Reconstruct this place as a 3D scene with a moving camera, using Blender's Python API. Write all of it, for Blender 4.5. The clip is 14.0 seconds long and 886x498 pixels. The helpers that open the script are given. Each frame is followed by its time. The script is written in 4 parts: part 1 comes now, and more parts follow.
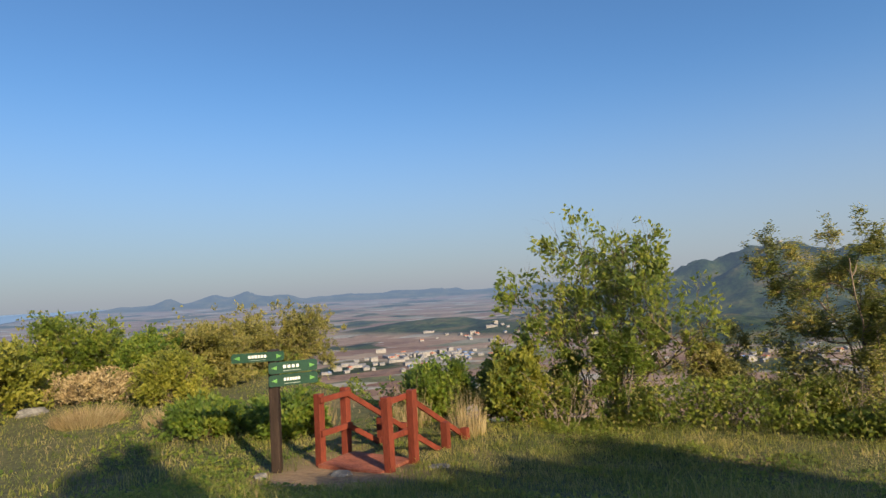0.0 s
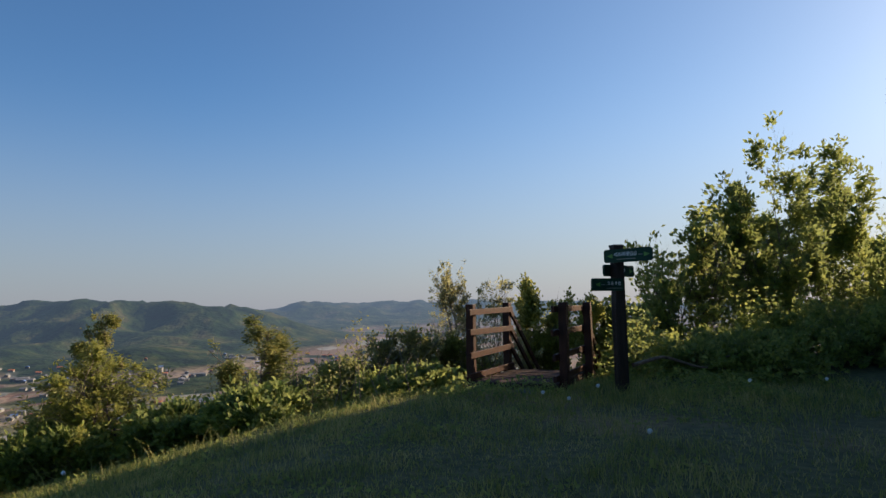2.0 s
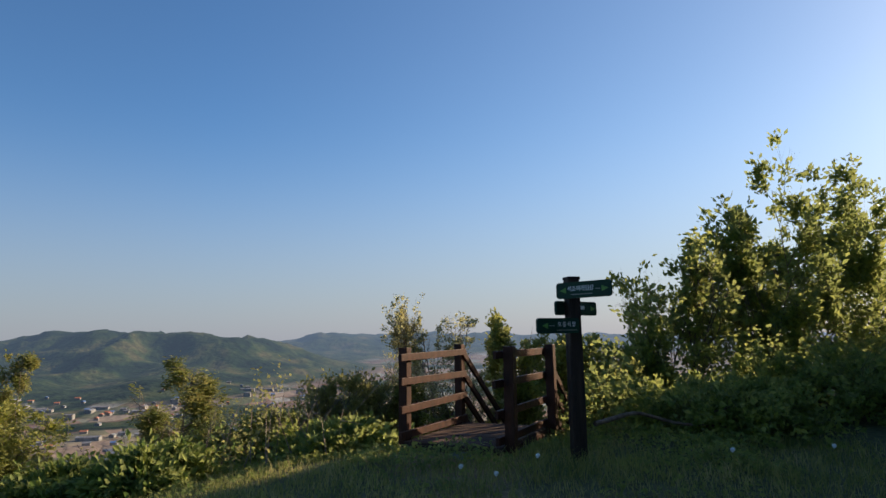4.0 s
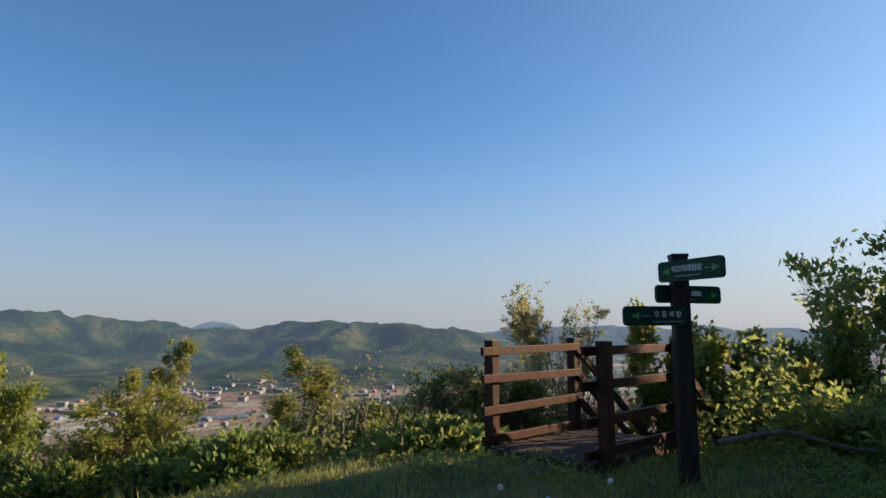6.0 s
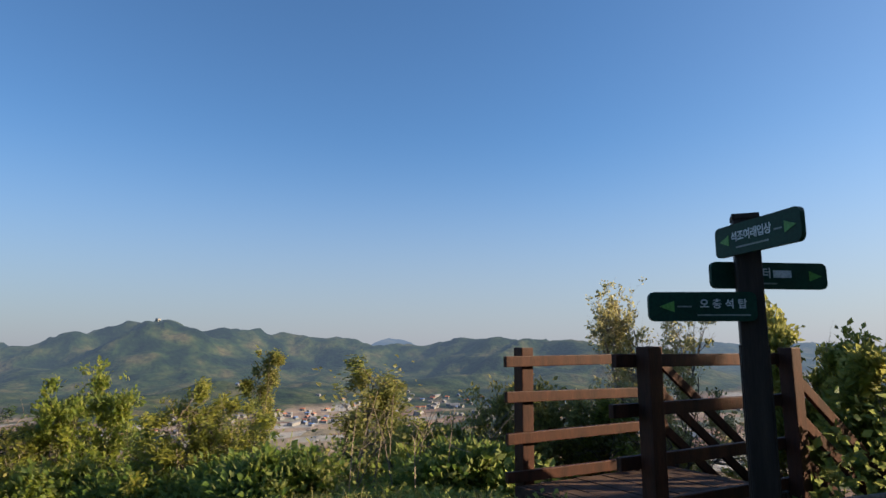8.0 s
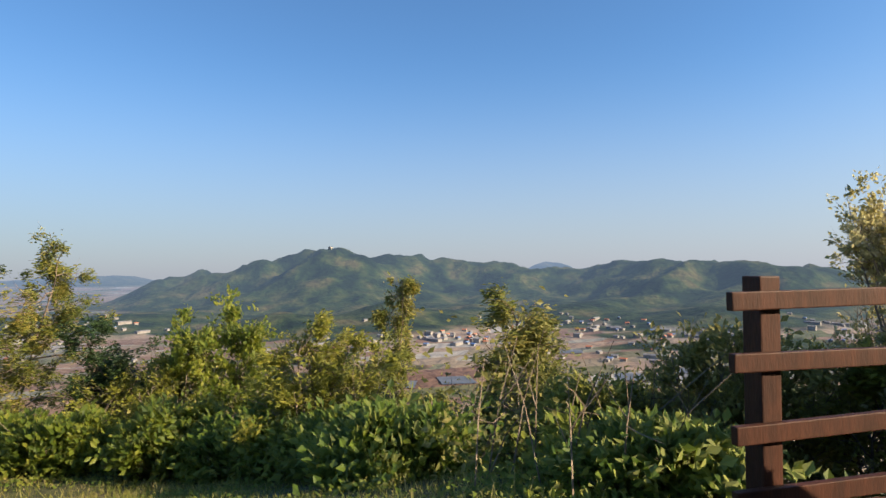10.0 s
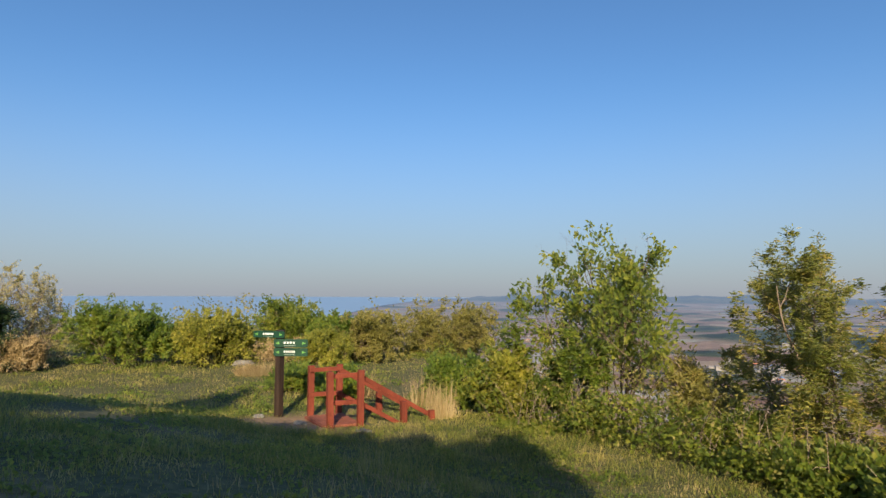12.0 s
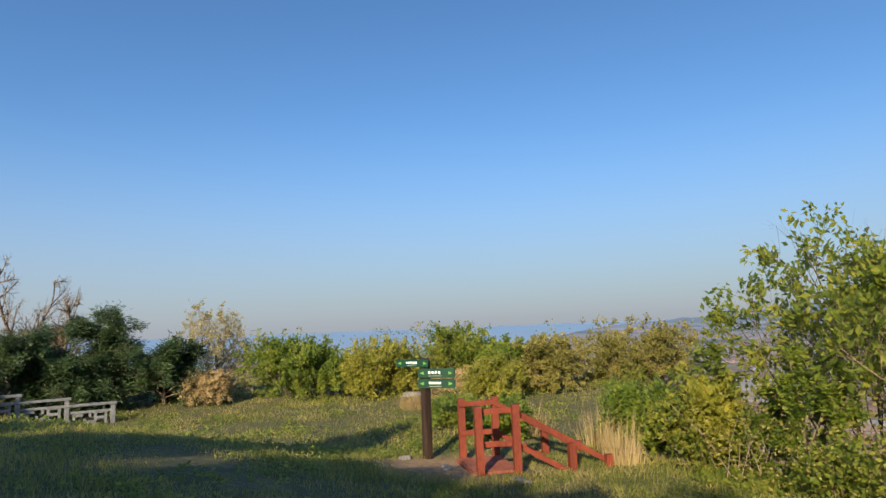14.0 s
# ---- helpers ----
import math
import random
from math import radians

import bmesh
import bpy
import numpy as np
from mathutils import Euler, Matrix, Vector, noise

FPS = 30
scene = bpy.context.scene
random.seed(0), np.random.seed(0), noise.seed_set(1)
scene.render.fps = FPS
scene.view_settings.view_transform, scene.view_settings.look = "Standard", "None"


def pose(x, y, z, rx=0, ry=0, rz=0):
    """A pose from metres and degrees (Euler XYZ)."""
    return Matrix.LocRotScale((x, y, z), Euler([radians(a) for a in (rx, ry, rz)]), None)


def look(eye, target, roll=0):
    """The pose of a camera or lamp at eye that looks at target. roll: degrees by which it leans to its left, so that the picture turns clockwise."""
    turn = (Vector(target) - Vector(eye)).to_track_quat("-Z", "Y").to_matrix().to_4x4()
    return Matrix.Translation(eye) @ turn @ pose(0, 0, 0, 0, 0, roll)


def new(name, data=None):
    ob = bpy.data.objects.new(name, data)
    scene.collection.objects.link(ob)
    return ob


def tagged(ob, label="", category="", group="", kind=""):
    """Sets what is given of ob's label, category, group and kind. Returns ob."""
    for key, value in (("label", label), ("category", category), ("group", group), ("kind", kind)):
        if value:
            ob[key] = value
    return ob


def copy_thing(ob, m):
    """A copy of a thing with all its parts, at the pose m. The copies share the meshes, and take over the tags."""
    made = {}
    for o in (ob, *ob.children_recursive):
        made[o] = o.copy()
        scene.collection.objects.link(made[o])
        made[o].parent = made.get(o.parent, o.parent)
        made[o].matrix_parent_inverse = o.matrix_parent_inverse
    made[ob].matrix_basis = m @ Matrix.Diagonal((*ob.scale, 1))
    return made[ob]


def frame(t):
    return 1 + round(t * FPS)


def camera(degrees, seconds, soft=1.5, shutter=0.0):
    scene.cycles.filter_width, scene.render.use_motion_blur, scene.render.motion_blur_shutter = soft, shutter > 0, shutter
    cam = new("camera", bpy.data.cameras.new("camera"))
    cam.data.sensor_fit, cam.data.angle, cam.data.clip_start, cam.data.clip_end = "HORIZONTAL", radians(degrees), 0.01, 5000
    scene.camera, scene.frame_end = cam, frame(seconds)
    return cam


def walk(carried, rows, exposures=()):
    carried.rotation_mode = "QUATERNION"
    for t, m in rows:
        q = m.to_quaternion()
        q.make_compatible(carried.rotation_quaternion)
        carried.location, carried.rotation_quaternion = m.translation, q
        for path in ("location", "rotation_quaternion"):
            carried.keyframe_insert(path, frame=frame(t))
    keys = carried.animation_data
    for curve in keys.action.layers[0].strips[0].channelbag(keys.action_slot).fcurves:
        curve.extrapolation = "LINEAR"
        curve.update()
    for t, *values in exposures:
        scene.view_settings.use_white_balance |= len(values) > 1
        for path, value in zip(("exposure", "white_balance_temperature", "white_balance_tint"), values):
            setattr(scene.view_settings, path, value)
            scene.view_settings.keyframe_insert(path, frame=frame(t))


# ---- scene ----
cam = camera(70.3, 14.0, soft=1.5)
# seconds, eye, point looked at, roll
ROWS = [
    (0, (0.39, 0.074, 1.224), (0.311, 2.069, 1.349), -3.0),
    (0.5, (0.509, -0.076, 1.287), (1.707, 1.525, 1.303), -2.7),
    (1, (0.659, -0.233, 1.292), (2.522, 0.495, 1.302), -0.0),
    (1.5, (0.866, -0.416, 1.287), (2.826, -0.032, 1.389), 0.1),
    (2, (1.158, -0.536, 1.268), (3.142, -0.356, 1.44), -1.2),
    (2.5, (1.55, -0.667, 1.253), (3.537, -0.585, 1.47), -1.8),
    (5, (3.403, -2.18, 1.468), (5.318, -1.682, 1.762), 0.0),
    (5.5, (3.71, -2.421, 1.435), (5.574, -1.748, 1.711), 0.3),
    (6, (4.029, -2.568, 1.359), (5.83, -1.736, 1.615), -0.3),
    (6.5, (4.453, -2.764, 1.251), (6.206, -1.845, 1.542), -0.4),
    (7, (4.994, -3.03, 1.174), (6.728, -2.089, 1.503), -0.0),
    (7.5, (5.558, -3.157, 1.162), (7.229, -2.115, 1.515), -0.2),
    (8, (6.006, -3.119, 1.243), (7.519, -1.848, 1.553), -0.1),
    (8.5, (6.398, -2.838, 1.285), (7.797, -1.43, 1.528), -1.3),
    (11, (7.965, -0.859, 1.266), (8.49, 1.071, 1.312), -1.1),
    (11.5, (7.805, -0.415, 1.233), (7.312, 1.519, 1.37), 1.3),
    (12, (7.671, 0.07, 1.218), (6.587, 1.744, 1.361), 0.3),
    (12.5, (7.39, 0.635, 1.177), (6.097, 2.153, 1.327), -0.3),
    (13, (7.222, 1.172, 1.135), (5.81, 2.579, 1.295), -1.1),
    (13.5, (7.006, 1.667, 1.069), (5.534, 3.004, 1.28), -1.7),
    (14, (6.832, 2.225, 1.04), (5.309, 3.499, 1.279), -2.2),
]
EXPOSURES = [(0.0, 0.77), (0.7, 0.95), (1.5, 1.12), (2.0, 0.48), (2.6, 0.48), (5.0, 0.68), (6.5, 0.77), (8.5, 0.83), (10.8, 1.06), (11.5, 0.76), (12.0, 0.78), (14.0, 0.86)]
walk(cam, [(t, look(eye, target, roll)) for t, eye, target, roll in ROWS], EXPOSURES)

# ---- world and sun ----
SUN_TO = Vector((0.545, -0.838, 0.0)).normalized()
SUN_UP = radians(23)
world = bpy.data.worlds.new("sky")
scene.world = world
world.use_nodes = True
wn = world.node_tree.nodes
sky = wn.new("ShaderNodeTexSky")
sky.sky_type = "NISHITA"
sky.sun_disc = False
sky.sun_elevation = SUN_UP
sky.sun_rotation = math.atan2(SUN_TO.x, SUN_TO.y)
sky.air_density, sky.dust_density, sky.ozone_density = 1.0, 0.6, 2.0
# pale haze low over the horizon, all round
wl = world.node_tree.links
high = wn.new("ShaderNodeTexCoord")
split = wn.new("ShaderNodeSeparateXYZ")
haze = wn.new("ShaderNodeMapRange")
haze.interpolation_type = "SMOOTHERSTEP"
for k, v in enumerate((-0.10, 0.37, 0.88, 0.0), 1):
    haze.inputs[k].default_value = v
blend = wn.new("ShaderNodeMix")
blend.data_type = "RGBA"
blend.inputs[7].default_value = (4.9, 4.95, 5.75, 1)
deep = wn.new("ShaderNodeMix")
deep.data_type, deep.blend_type = "RGBA", "MULTIPLY"
deep.inputs[0].default_value = 1.0
wl.new(high.outputs["Generated"], split.inputs[0])
wl.new(split.outputs[2], haze.inputs[0])
wl.new(haze.outputs[0], blend.inputs[0])
wl.new(sky.outputs[0], deep.inputs[6])
wl.new(deep.outputs[2], blend.inputs[6])
# towards the sun the blue pales
pale = wn.new("ShaderNodeMix")
pale.data_type = "RGBA"
pale.inputs[6].default_value, pale.inputs[7].default_value = (1.03, 1.5, 1.93, 1), (1.5, 1.5, 1.55, 1)
wl.new(pale.outputs[2], deep.inputs[7])
wl.new(blend.outputs[2], wn["Background"].inputs[0])
# the whole sky brightens towards the sun's side
side = wn.new("ShaderNodeVectorMath")
side.operation = "DOT_PRODUCT"
side.inputs[1].default_value = SUN_TO
gain = wn.new("ShaderNodeMath")
gain.operation = "MULTIPLY_ADD"
gain.inputs[1].default_value = 0.010
wl.new(high.outputs["Generated"], side.inputs[0])
wl.new(side.outputs["Value"], gain.inputs[0])
near_sun = wn.new("ShaderNodeMapRange")
near_sun.inputs[1].default_value, near_sun.inputs[2].default_value = 0.1, 1.0
wl.new(side.outputs["Value"], near_sun.inputs[0])
wl.new(near_sun.outputs[0], pale.inputs[0])
wl.new(gain.outputs[0], wn["Background"].inputs[1])
gain.inputs[2].default_value = 0.052
sun = new("sun", bpy.data.lights.new("sun", "SUN"))
sun.data.energy, sun.data.angle, sun.data.color = 5.0, radians(0.5), (1.0, 0.80, 0.54)
sun.matrix_world = look((0, 0, 30), Vector((0, 0, 30)) - (SUN_TO * math.cos(SUN_UP) + Vector((0, 0, math.sin(SUN_UP)))))


# ---- materials ----
def graph(name):
    m = bpy.data.materials.new(name)
    m.use_nodes = True
    nt = m.node_tree
    return m, nt, nt.nodes["Principled BSDF"], nt.nodes["Material Output"]


def node(nt, kind, **inputs):
    n = nt.nodes.new(kind)
    for key, value in inputs.items():
        n.inputs[key.replace("_", " ")].default_value = value
    return n


def ramp(nt, source, stops):
    r = nt.nodes.new("ShaderNodeValToRGB")
    while len(r.color_ramp.elements) < len(stops):
        r.color_ramp.elements.new(0.5)
    for e, (p, c) in zip(r.color_ramp.elements, stops):
        e.position, e.color = p, (*c, 1)
    nt.links.new(source, r.inputs[0])
    return r.outputs[0]


def mix(nt, a, b, fac, mode="MIX"):
    n = nt.nodes.new("ShaderNodeMix")
    n.data_type, n.blend_type = "RGBA", mode
    for sock, v in ((n.inputs[0], fac), (n.inputs[6], a), (n.inputs[7], b)):
        if isinstance(v, (int, float)):
            sock.default_value = v
        elif isinstance(v, tuple):
            sock.default_value = (*v, 1)
        else:
            nt.links.new(v, sock)
    return n.outputs[2]


def noise_tex(nt, scale, detail=5.0, space="Object", stretch=(1, 1, 1)):
    co = nt.nodes.new("ShaderNodeTexCoord")
    mp = nt.nodes.new("ShaderNodeMapping")
    mp.inputs["Scale"].default_value = stretch
    n = node(nt, "ShaderNodeTexNoise", Scale=scale, Detail=detail)
    nt.links.new(co.outputs[space], mp.inputs[0])
    nt.links.new(mp.outputs[0], n.inputs["Vector"])
    return n.outputs[0]


def bump(nt, bsdf, height, strength, distance=0.01):
    b = node(nt, "ShaderNodeBump", Strength=strength, Distance=distance)
    nt.links.new(height, b.inputs["Height"])
    nt.links.new(b.outputs[0], bsdf.inputs["Normal"])


def plain(name, dark, light, scale=6.0, rough=0.7, bumpy=0.3, stretch=(1, 1, 1), fine=60.0, distance=0.004):
    m, nt, b, _ = graph(name)
    wide = noise_tex(nt, scale, 6.0, stretch=stretch)
    small = noise_tex(nt, fine, 3.0, stretch=stretch)
    col = ramp(nt, wide, [(0.3, dark), (0.7, light)])
    col = mix(nt, col, ramp(nt, small, [(0.35, (0.55, 0.55, 0.55)), (0.6, (1, 1, 1))]), 0.6, "MULTIPLY")
    nt.links.new(col, b.inputs["Base Color"])
    b.inputs["Roughness"].default_value = rough
    bump(nt, b, small, bumpy, distance)
    b.inputs["Specular IOR Level"].default_value = 0.25
    return m


def leafy(name, stops, through_light=0.4, rough=0.5):
    """Leaves: a tone of its own for each leaf, some light passing through."""
    m, nt, b, out = graph(name)
    geo = nt.nodes.new("ShaderNodeNewGeometry")
    wide = noise_tex(nt, 1.3, 3.0)
    add = nt.nodes.new("ShaderNodeMath")
    add.operation = "MULTIPLY_ADD"
    nt.links.new(geo.outputs["Random Per Island"], add.inputs[0])
    add.inputs[1].default_value = 0.6
    sub = nt.nodes.new("ShaderNodeMath")
    sub.operation = "MULTIPLY_ADD"
    nt.links.new(wide, sub.inputs[0])
    sub.inputs[1].default_value, sub.inputs[2].default_value = 1.3, -0.45
    nt.links.new(sub.outputs[0], add.inputs[2])
    col = ramp(nt, add.outputs[0], stops)
    nt.links.new(col, b.inputs["Base Color"])
    b.inputs["Roughness"].default_value = rough
    b.inputs["Specular IOR Level"].default_value = 0.3
    tr = nt.nodes.new("ShaderNodeBsdfTranslucent")
    nt.links.new(mix(nt, col, (1.0, 0.95, 0.45), 0.25), tr.inputs[0])
    sh = nt.nodes.new("ShaderNodeMixShader")
    sh.inputs[0].default_value = through_light
    nt.links.new(b.outputs[0], sh.inputs[1])
    nt.links.new(tr.outputs[0], sh.inputs[2])
    nt.links.new(sh.outputs[0], out.inputs[0])
    return m


RED_WOOD = plain("red painted wood", (0.13, 0.029, 0.016), (0.215, 0.048, 0.027), 3.0, 0.65, 0.35, (1, 1, 0.25), 40.0)
DECK_RED = plain("worn red deck board", (0.22, 0.07, 0.04), (0.34, 0.12, 0.075), 4.0, 0.8, 0.4, (1, 1, 1), 30.0)
DARK_WOOD = plain("dark stained post wood", (0.02, 0.013, 0.01), (0.055, 0.036, 0.026), 5.0, 0.6, 0.5, (3, 3, 0.3), 50.0)
CREOSOTE = plain("brown stained rail wood", (0.035, 0.012, 0.007), (0.085, 0.028, 0.014), 5.0, 0.6, 0.5, (2, 2, 0.4), 45.0)
DECK_BROWN = plain("dark worn deck board", (0.045, 0.025, 0.017), (0.12, 0.07, 0.05), 4.0, 0.85, 0.5, (1, 1, 1), 30.0)
SIGN_GREEN = plain("green enamel sign", (0.008, 0.042, 0.024), (0.012, 0.06, 0.034), 5.0, 0.55, 0.05)
SIGN_LIME = plain("light green arrow paint", (0.10, 0.28, 0.06), (0.16, 0.38, 0.09), 9.0, 0.4, 0.05)
SIGN_GREY = plain("dull small sign lettering", (0.2, 0.25, 0.22), (0.34, 0.38, 0.35), 9.0, 0.5, 0.02)
SIGN_WHITE = plain("white sign lettering", (0.62, 0.66, 0.64), (0.78, 0.8, 0.78), 9.0, 0.4, 0.02)
BARK = plain("grey brown bark", (0.10, 0.07, 0.05), (0.24, 0.18, 0.13), 9.0, 0.9, 0.7, (1, 1, 0.3), 50.0, 0.01)
PALE_BARK = plain("pale twig bark", (0.15, 0.11, 0.08), (0.30, 0.24, 0.18), 9.0, 0.9, 0.5, (1, 1, 0.3), 50.0)
STONE = plain("weathered grey stone", (0.13, 0.125, 0.115), (0.28, 0.27, 0.25), 5.0, 0.9, 0.6, (1, 1, 1), 40.0, 0.01)
FENCE_GREY = plain("grey carved stone fence", (0.11, 0.12, 0.14), (0.22, 0.235, 0.26), 5.0, 0.85, 0.4)
LEAF_BRIGHT = leafy("bright spring leaves", [(0.15, (0.06, 0.105, 0.012)), (0.5, (0.15, 0.205, 0.022)), (0.85, (0.32, 0.33, 0.045))], 0.6)
LEAF_GREEN = leafy("green leaves", [(0.15, (0.05, 0.10, 0.012)), (0.5, (0.12, 0.19, 0.02)), (0.85, (0.27, 0.3, 0.04))], 0.55)
LEAF_YELLOW = leafy("yellow green leaves", [(0.15, (0.12, 0.14, 0.015)), (0.5, (0.23, 0.24, 0.028)), (0.85, (0.37, 0.34, 0.055))], 0.5)
LEAF_OLIVE = leafy("olive brown leaves", [(0.15, (0.10, 0.10, 0.02)), (0.5, (0.20, 0.19, 0.04)), (0.85, (0.34, 0.29, 0.09))], 0.45)
LEAF_PALE = leafy("pale blossom and young leaves", [(0.15, (0.22, 0.2, 0.06)), (0.5, (0.36, 0.32, 0.13)), (0.85, (0.5, 0.45, 0.27))], 0.5)
NEEDLE = leafy("juniper needles", [(0.15, (0.07, 0.095, 0.015)), (0.5, (0.17, 0.19, 0.03)), (0.85, (0.32, 0.26, 0.06))], 0.35)
NEEDLE_DARK = leafy("dark pine needles", [(0.15, (0.012, 0.03, 0.012)), (0.5, (0.025, 0.055, 0.018)), (0.85, (0.05, 0.085, 0.025))], 0.15)
DRY = leafy("dry straw", [(0.15, (0.22, 0.15, 0.07)), (0.5, (0.36, 0.27, 0.13)), (0.85, (0.5, 0.4, 0.22))], 0.3)
BLADE = leafy("grass blades", [(0.05, (0.04, 0.07, 0.010)), (0.35, (0.12, 0.155, 0.022)), (0.6, (0.26, 0.25, 0.05)), (0.9, (0.42, 0.34, 0.14))], 0.4)
WALL_WHITE = plain("white house wall", (0.2, 0.19, 0.18), (0.36, 0.34, 0.32), 0.3, 0.9, 0.0)
ROOF_GREY = plain("grey roof sheet", (0.16, 0.165, 0.18), (0.32, 0.32, 0.34), 0.3, 0.7, 0.0)
ROOF_BLUE = plain("blue roof sheet", (0.12, 0.2, 0.4), (0.2, 0.3, 0.5), 0.3, 0.6, 0.0)
ROOF_RED = plain("terracotta roof", (0.4, 0.15, 0.09), (0.5, 0.22, 0.14), 0.3, 0.8, 0.0)


def ground_material():
    m, nt, b, _ = graph("hilltop turf")
    wide = noise_tex(nt, 0.35, 6.0)
    small = noise_tex(nt, 9.0, 6.0)
    grass = ramp(nt, small, [(0.3, (0.035, 0.042, 0.012)), (0.55, (0.08, 0.082, 0.024)), (0.75, (0.15, 0.125, 0.05))])
    bare = ramp(nt, small, [(0.3, (0.19, 0.115, 0.06)), (0.7, (0.36, 0.235, 0.125))])
    col = mix(nt, grass, bare, ramp(nt, wide, [(0.57, (0, 0, 0)), (0.72, (0.8, 0.8, 0.8))]))
    geo = nt.nodes.new("ShaderNodeNewGeometry")
    for place, size in (((-1.7, 9.0, -1.1), 1.7), ((9.7, -0.8, -0.05), 1.0)):
        gap = nt.nodes.new("ShaderNodeVectorMath")
        gap.operation = "DISTANCE"
        gap.inputs[1].default_value = place
        nt.links.new(geo.outputs["Position"], gap.inputs[0])
        worn = nt.nodes.new("ShaderNodeMath")
        worn.operation = "MULTIPLY_ADD"
        nt.links.new(small, worn.inputs[0])
        worn.inputs[1].default_value = 1.6
        nt.links.new(gap.outputs["Value"], worn.inputs[2])
        mask = nt.nodes.new("ShaderNodeMapRange")
        mask.inputs[1].default_value, mask.inputs[2].default_value, mask.inputs[3].default_value, mask.inputs[4].default_value = size * 0.7 + 0.5, size + 0.8, 0.9, 0.0
        nt.links.new(worn.outputs[0], mask.inputs[0])
        col = mix(nt, col, bare, mask.outputs[0])
    nt.links.new(col, b.inputs["Base Color"])
    b.inputs["Roughness"].default_value = 0.95
    bump(nt, b, small, 0.8, 0.04)
    return m


def far_material(painted_haze):
    """Woods on the hills, ploughed fields on the plain. Past the valley it is a backdrop, its air haze painted in as
    blue emission that grows with distance.
    """
    m, nt, b, out = graph("far country with painted haze" if painted_haze else "valley side")
    geo = nt.nodes.new("ShaderNodeNewGeometry")
    wide, small, tiny = noise_tex(nt, 0.004, 5.0), noise_tex(nt, 0.012, 6.0), noise_tex(nt, 0.06, 5.0)
    woods = ramp(nt, small, [(0.36, (0.007, 0.017, 0.008)), (0.46, (0.02, 0.037, 0.012)), (0.55, (0.048, 0.062, 0.02)), (0.66, (0.095, 0.085, 0.036))])
    woods = mix(nt, woods, ramp(nt, tiny, [(0.3, (0.45, 0.45, 0.45)), (0.62, (1.15, 1.15, 1.15))]), 0.8, "MULTIPLY")
    co = nt.nodes.new("ShaderNodeTexCoord")
    mp = nt.nodes.new("ShaderNodeMapping")
    mp.inputs["Scale"].default_value, mp.inputs["Rotation"].default_value = (0.011, 0.022, 0.0), (0, 0, 0.5)
    nt.links.new(co.outputs["Object"], mp.inputs[0])
    vor = nt.nodes.new("ShaderNodeTexVoronoi")
    vor.distance, vor.feature = "CHEBYCHEV", "F1"
    vor.inputs["Scale"].default_value, vor.inputs["Randomness"].default_value = 1.0, 0.55
    nt.links.new(mp.outputs[0], vor.inputs["Vector"])
    hue = nt.nodes.new("ShaderNodeSeparateColor")
    nt.links.new(vor.outputs["Color"], hue.inputs[0])
    fields = ramp(nt, hue.outputs[0], [(0.0, (0.18, 0.11, 0.085)), (0.35, (0.25, 0.17, 0.125)), (0.6, (0.31, 0.24, 0.18)), (0.8, (0.11, 0.12, 0.06)), (0.95, (0.35, 0.33, 0.3))])
    fields = mix(nt, fields, ramp(nt, tiny, [(0.35, (0.6, 0.6, 0.6)), (0.6, (1, 1, 1))]), 0.5, "MULTIPLY")
    high = nt.nodes.new("ShaderNodeMapRange")
    high.inputs[1].default_value, high.inputs[2].default_value = 4.0, 11.0
    rise = nt.nodes.new("ShaderNodeAttribute")
    rise.attribute_name = "rise"
    nt.links.new(rise.outputs["Fac"], high.inputs[0])
    patch = ramp(nt, wide, [(0.56, (0, 0, 0)), (0.6, (1, 1, 1))])
    keep = mix(nt, high.outputs[0], (1, 1, 1), patch)
    nt.links.new(mix(nt, fields, woods, keep), b.inputs["Base Color"])
    b.inputs["Roughness"].default_value = 1.0
    b.inputs["Specular IOR Level"].default_value = 0.1
    bump(nt, b, tiny, 1.0, 6.0)
    if painted_haze:
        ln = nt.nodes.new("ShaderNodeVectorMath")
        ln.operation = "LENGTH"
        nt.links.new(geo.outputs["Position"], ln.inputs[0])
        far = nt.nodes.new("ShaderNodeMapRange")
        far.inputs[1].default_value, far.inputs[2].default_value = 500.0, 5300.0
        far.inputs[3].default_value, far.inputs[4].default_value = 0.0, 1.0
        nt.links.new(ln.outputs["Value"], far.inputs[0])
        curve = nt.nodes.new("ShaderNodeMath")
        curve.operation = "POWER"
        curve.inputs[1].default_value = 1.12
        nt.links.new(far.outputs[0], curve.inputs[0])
        # haze colour, emitted over the land's own colours the farther off it lies
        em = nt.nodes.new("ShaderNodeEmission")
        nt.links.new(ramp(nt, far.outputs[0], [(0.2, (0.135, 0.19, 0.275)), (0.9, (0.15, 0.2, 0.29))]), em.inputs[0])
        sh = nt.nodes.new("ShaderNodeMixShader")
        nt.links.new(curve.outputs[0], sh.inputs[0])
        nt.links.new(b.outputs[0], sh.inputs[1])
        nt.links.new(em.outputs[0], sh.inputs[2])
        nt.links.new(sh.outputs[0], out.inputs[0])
    return m


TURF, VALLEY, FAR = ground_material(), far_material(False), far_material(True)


# ---- making meshes ----
def mesh_of(name, bm, *materials):
    me = bpy.data.meshes.new(name)
    bm.to_mesh(me)
    bm.free()
    for m in materials:
        me.materials.append(m)
    return me


def part(name, bm, material, parent, label=""):
    ob = new(name, mesh_of(name, bm, material))
    ob.parent = parent
    return tagged(ob, label)


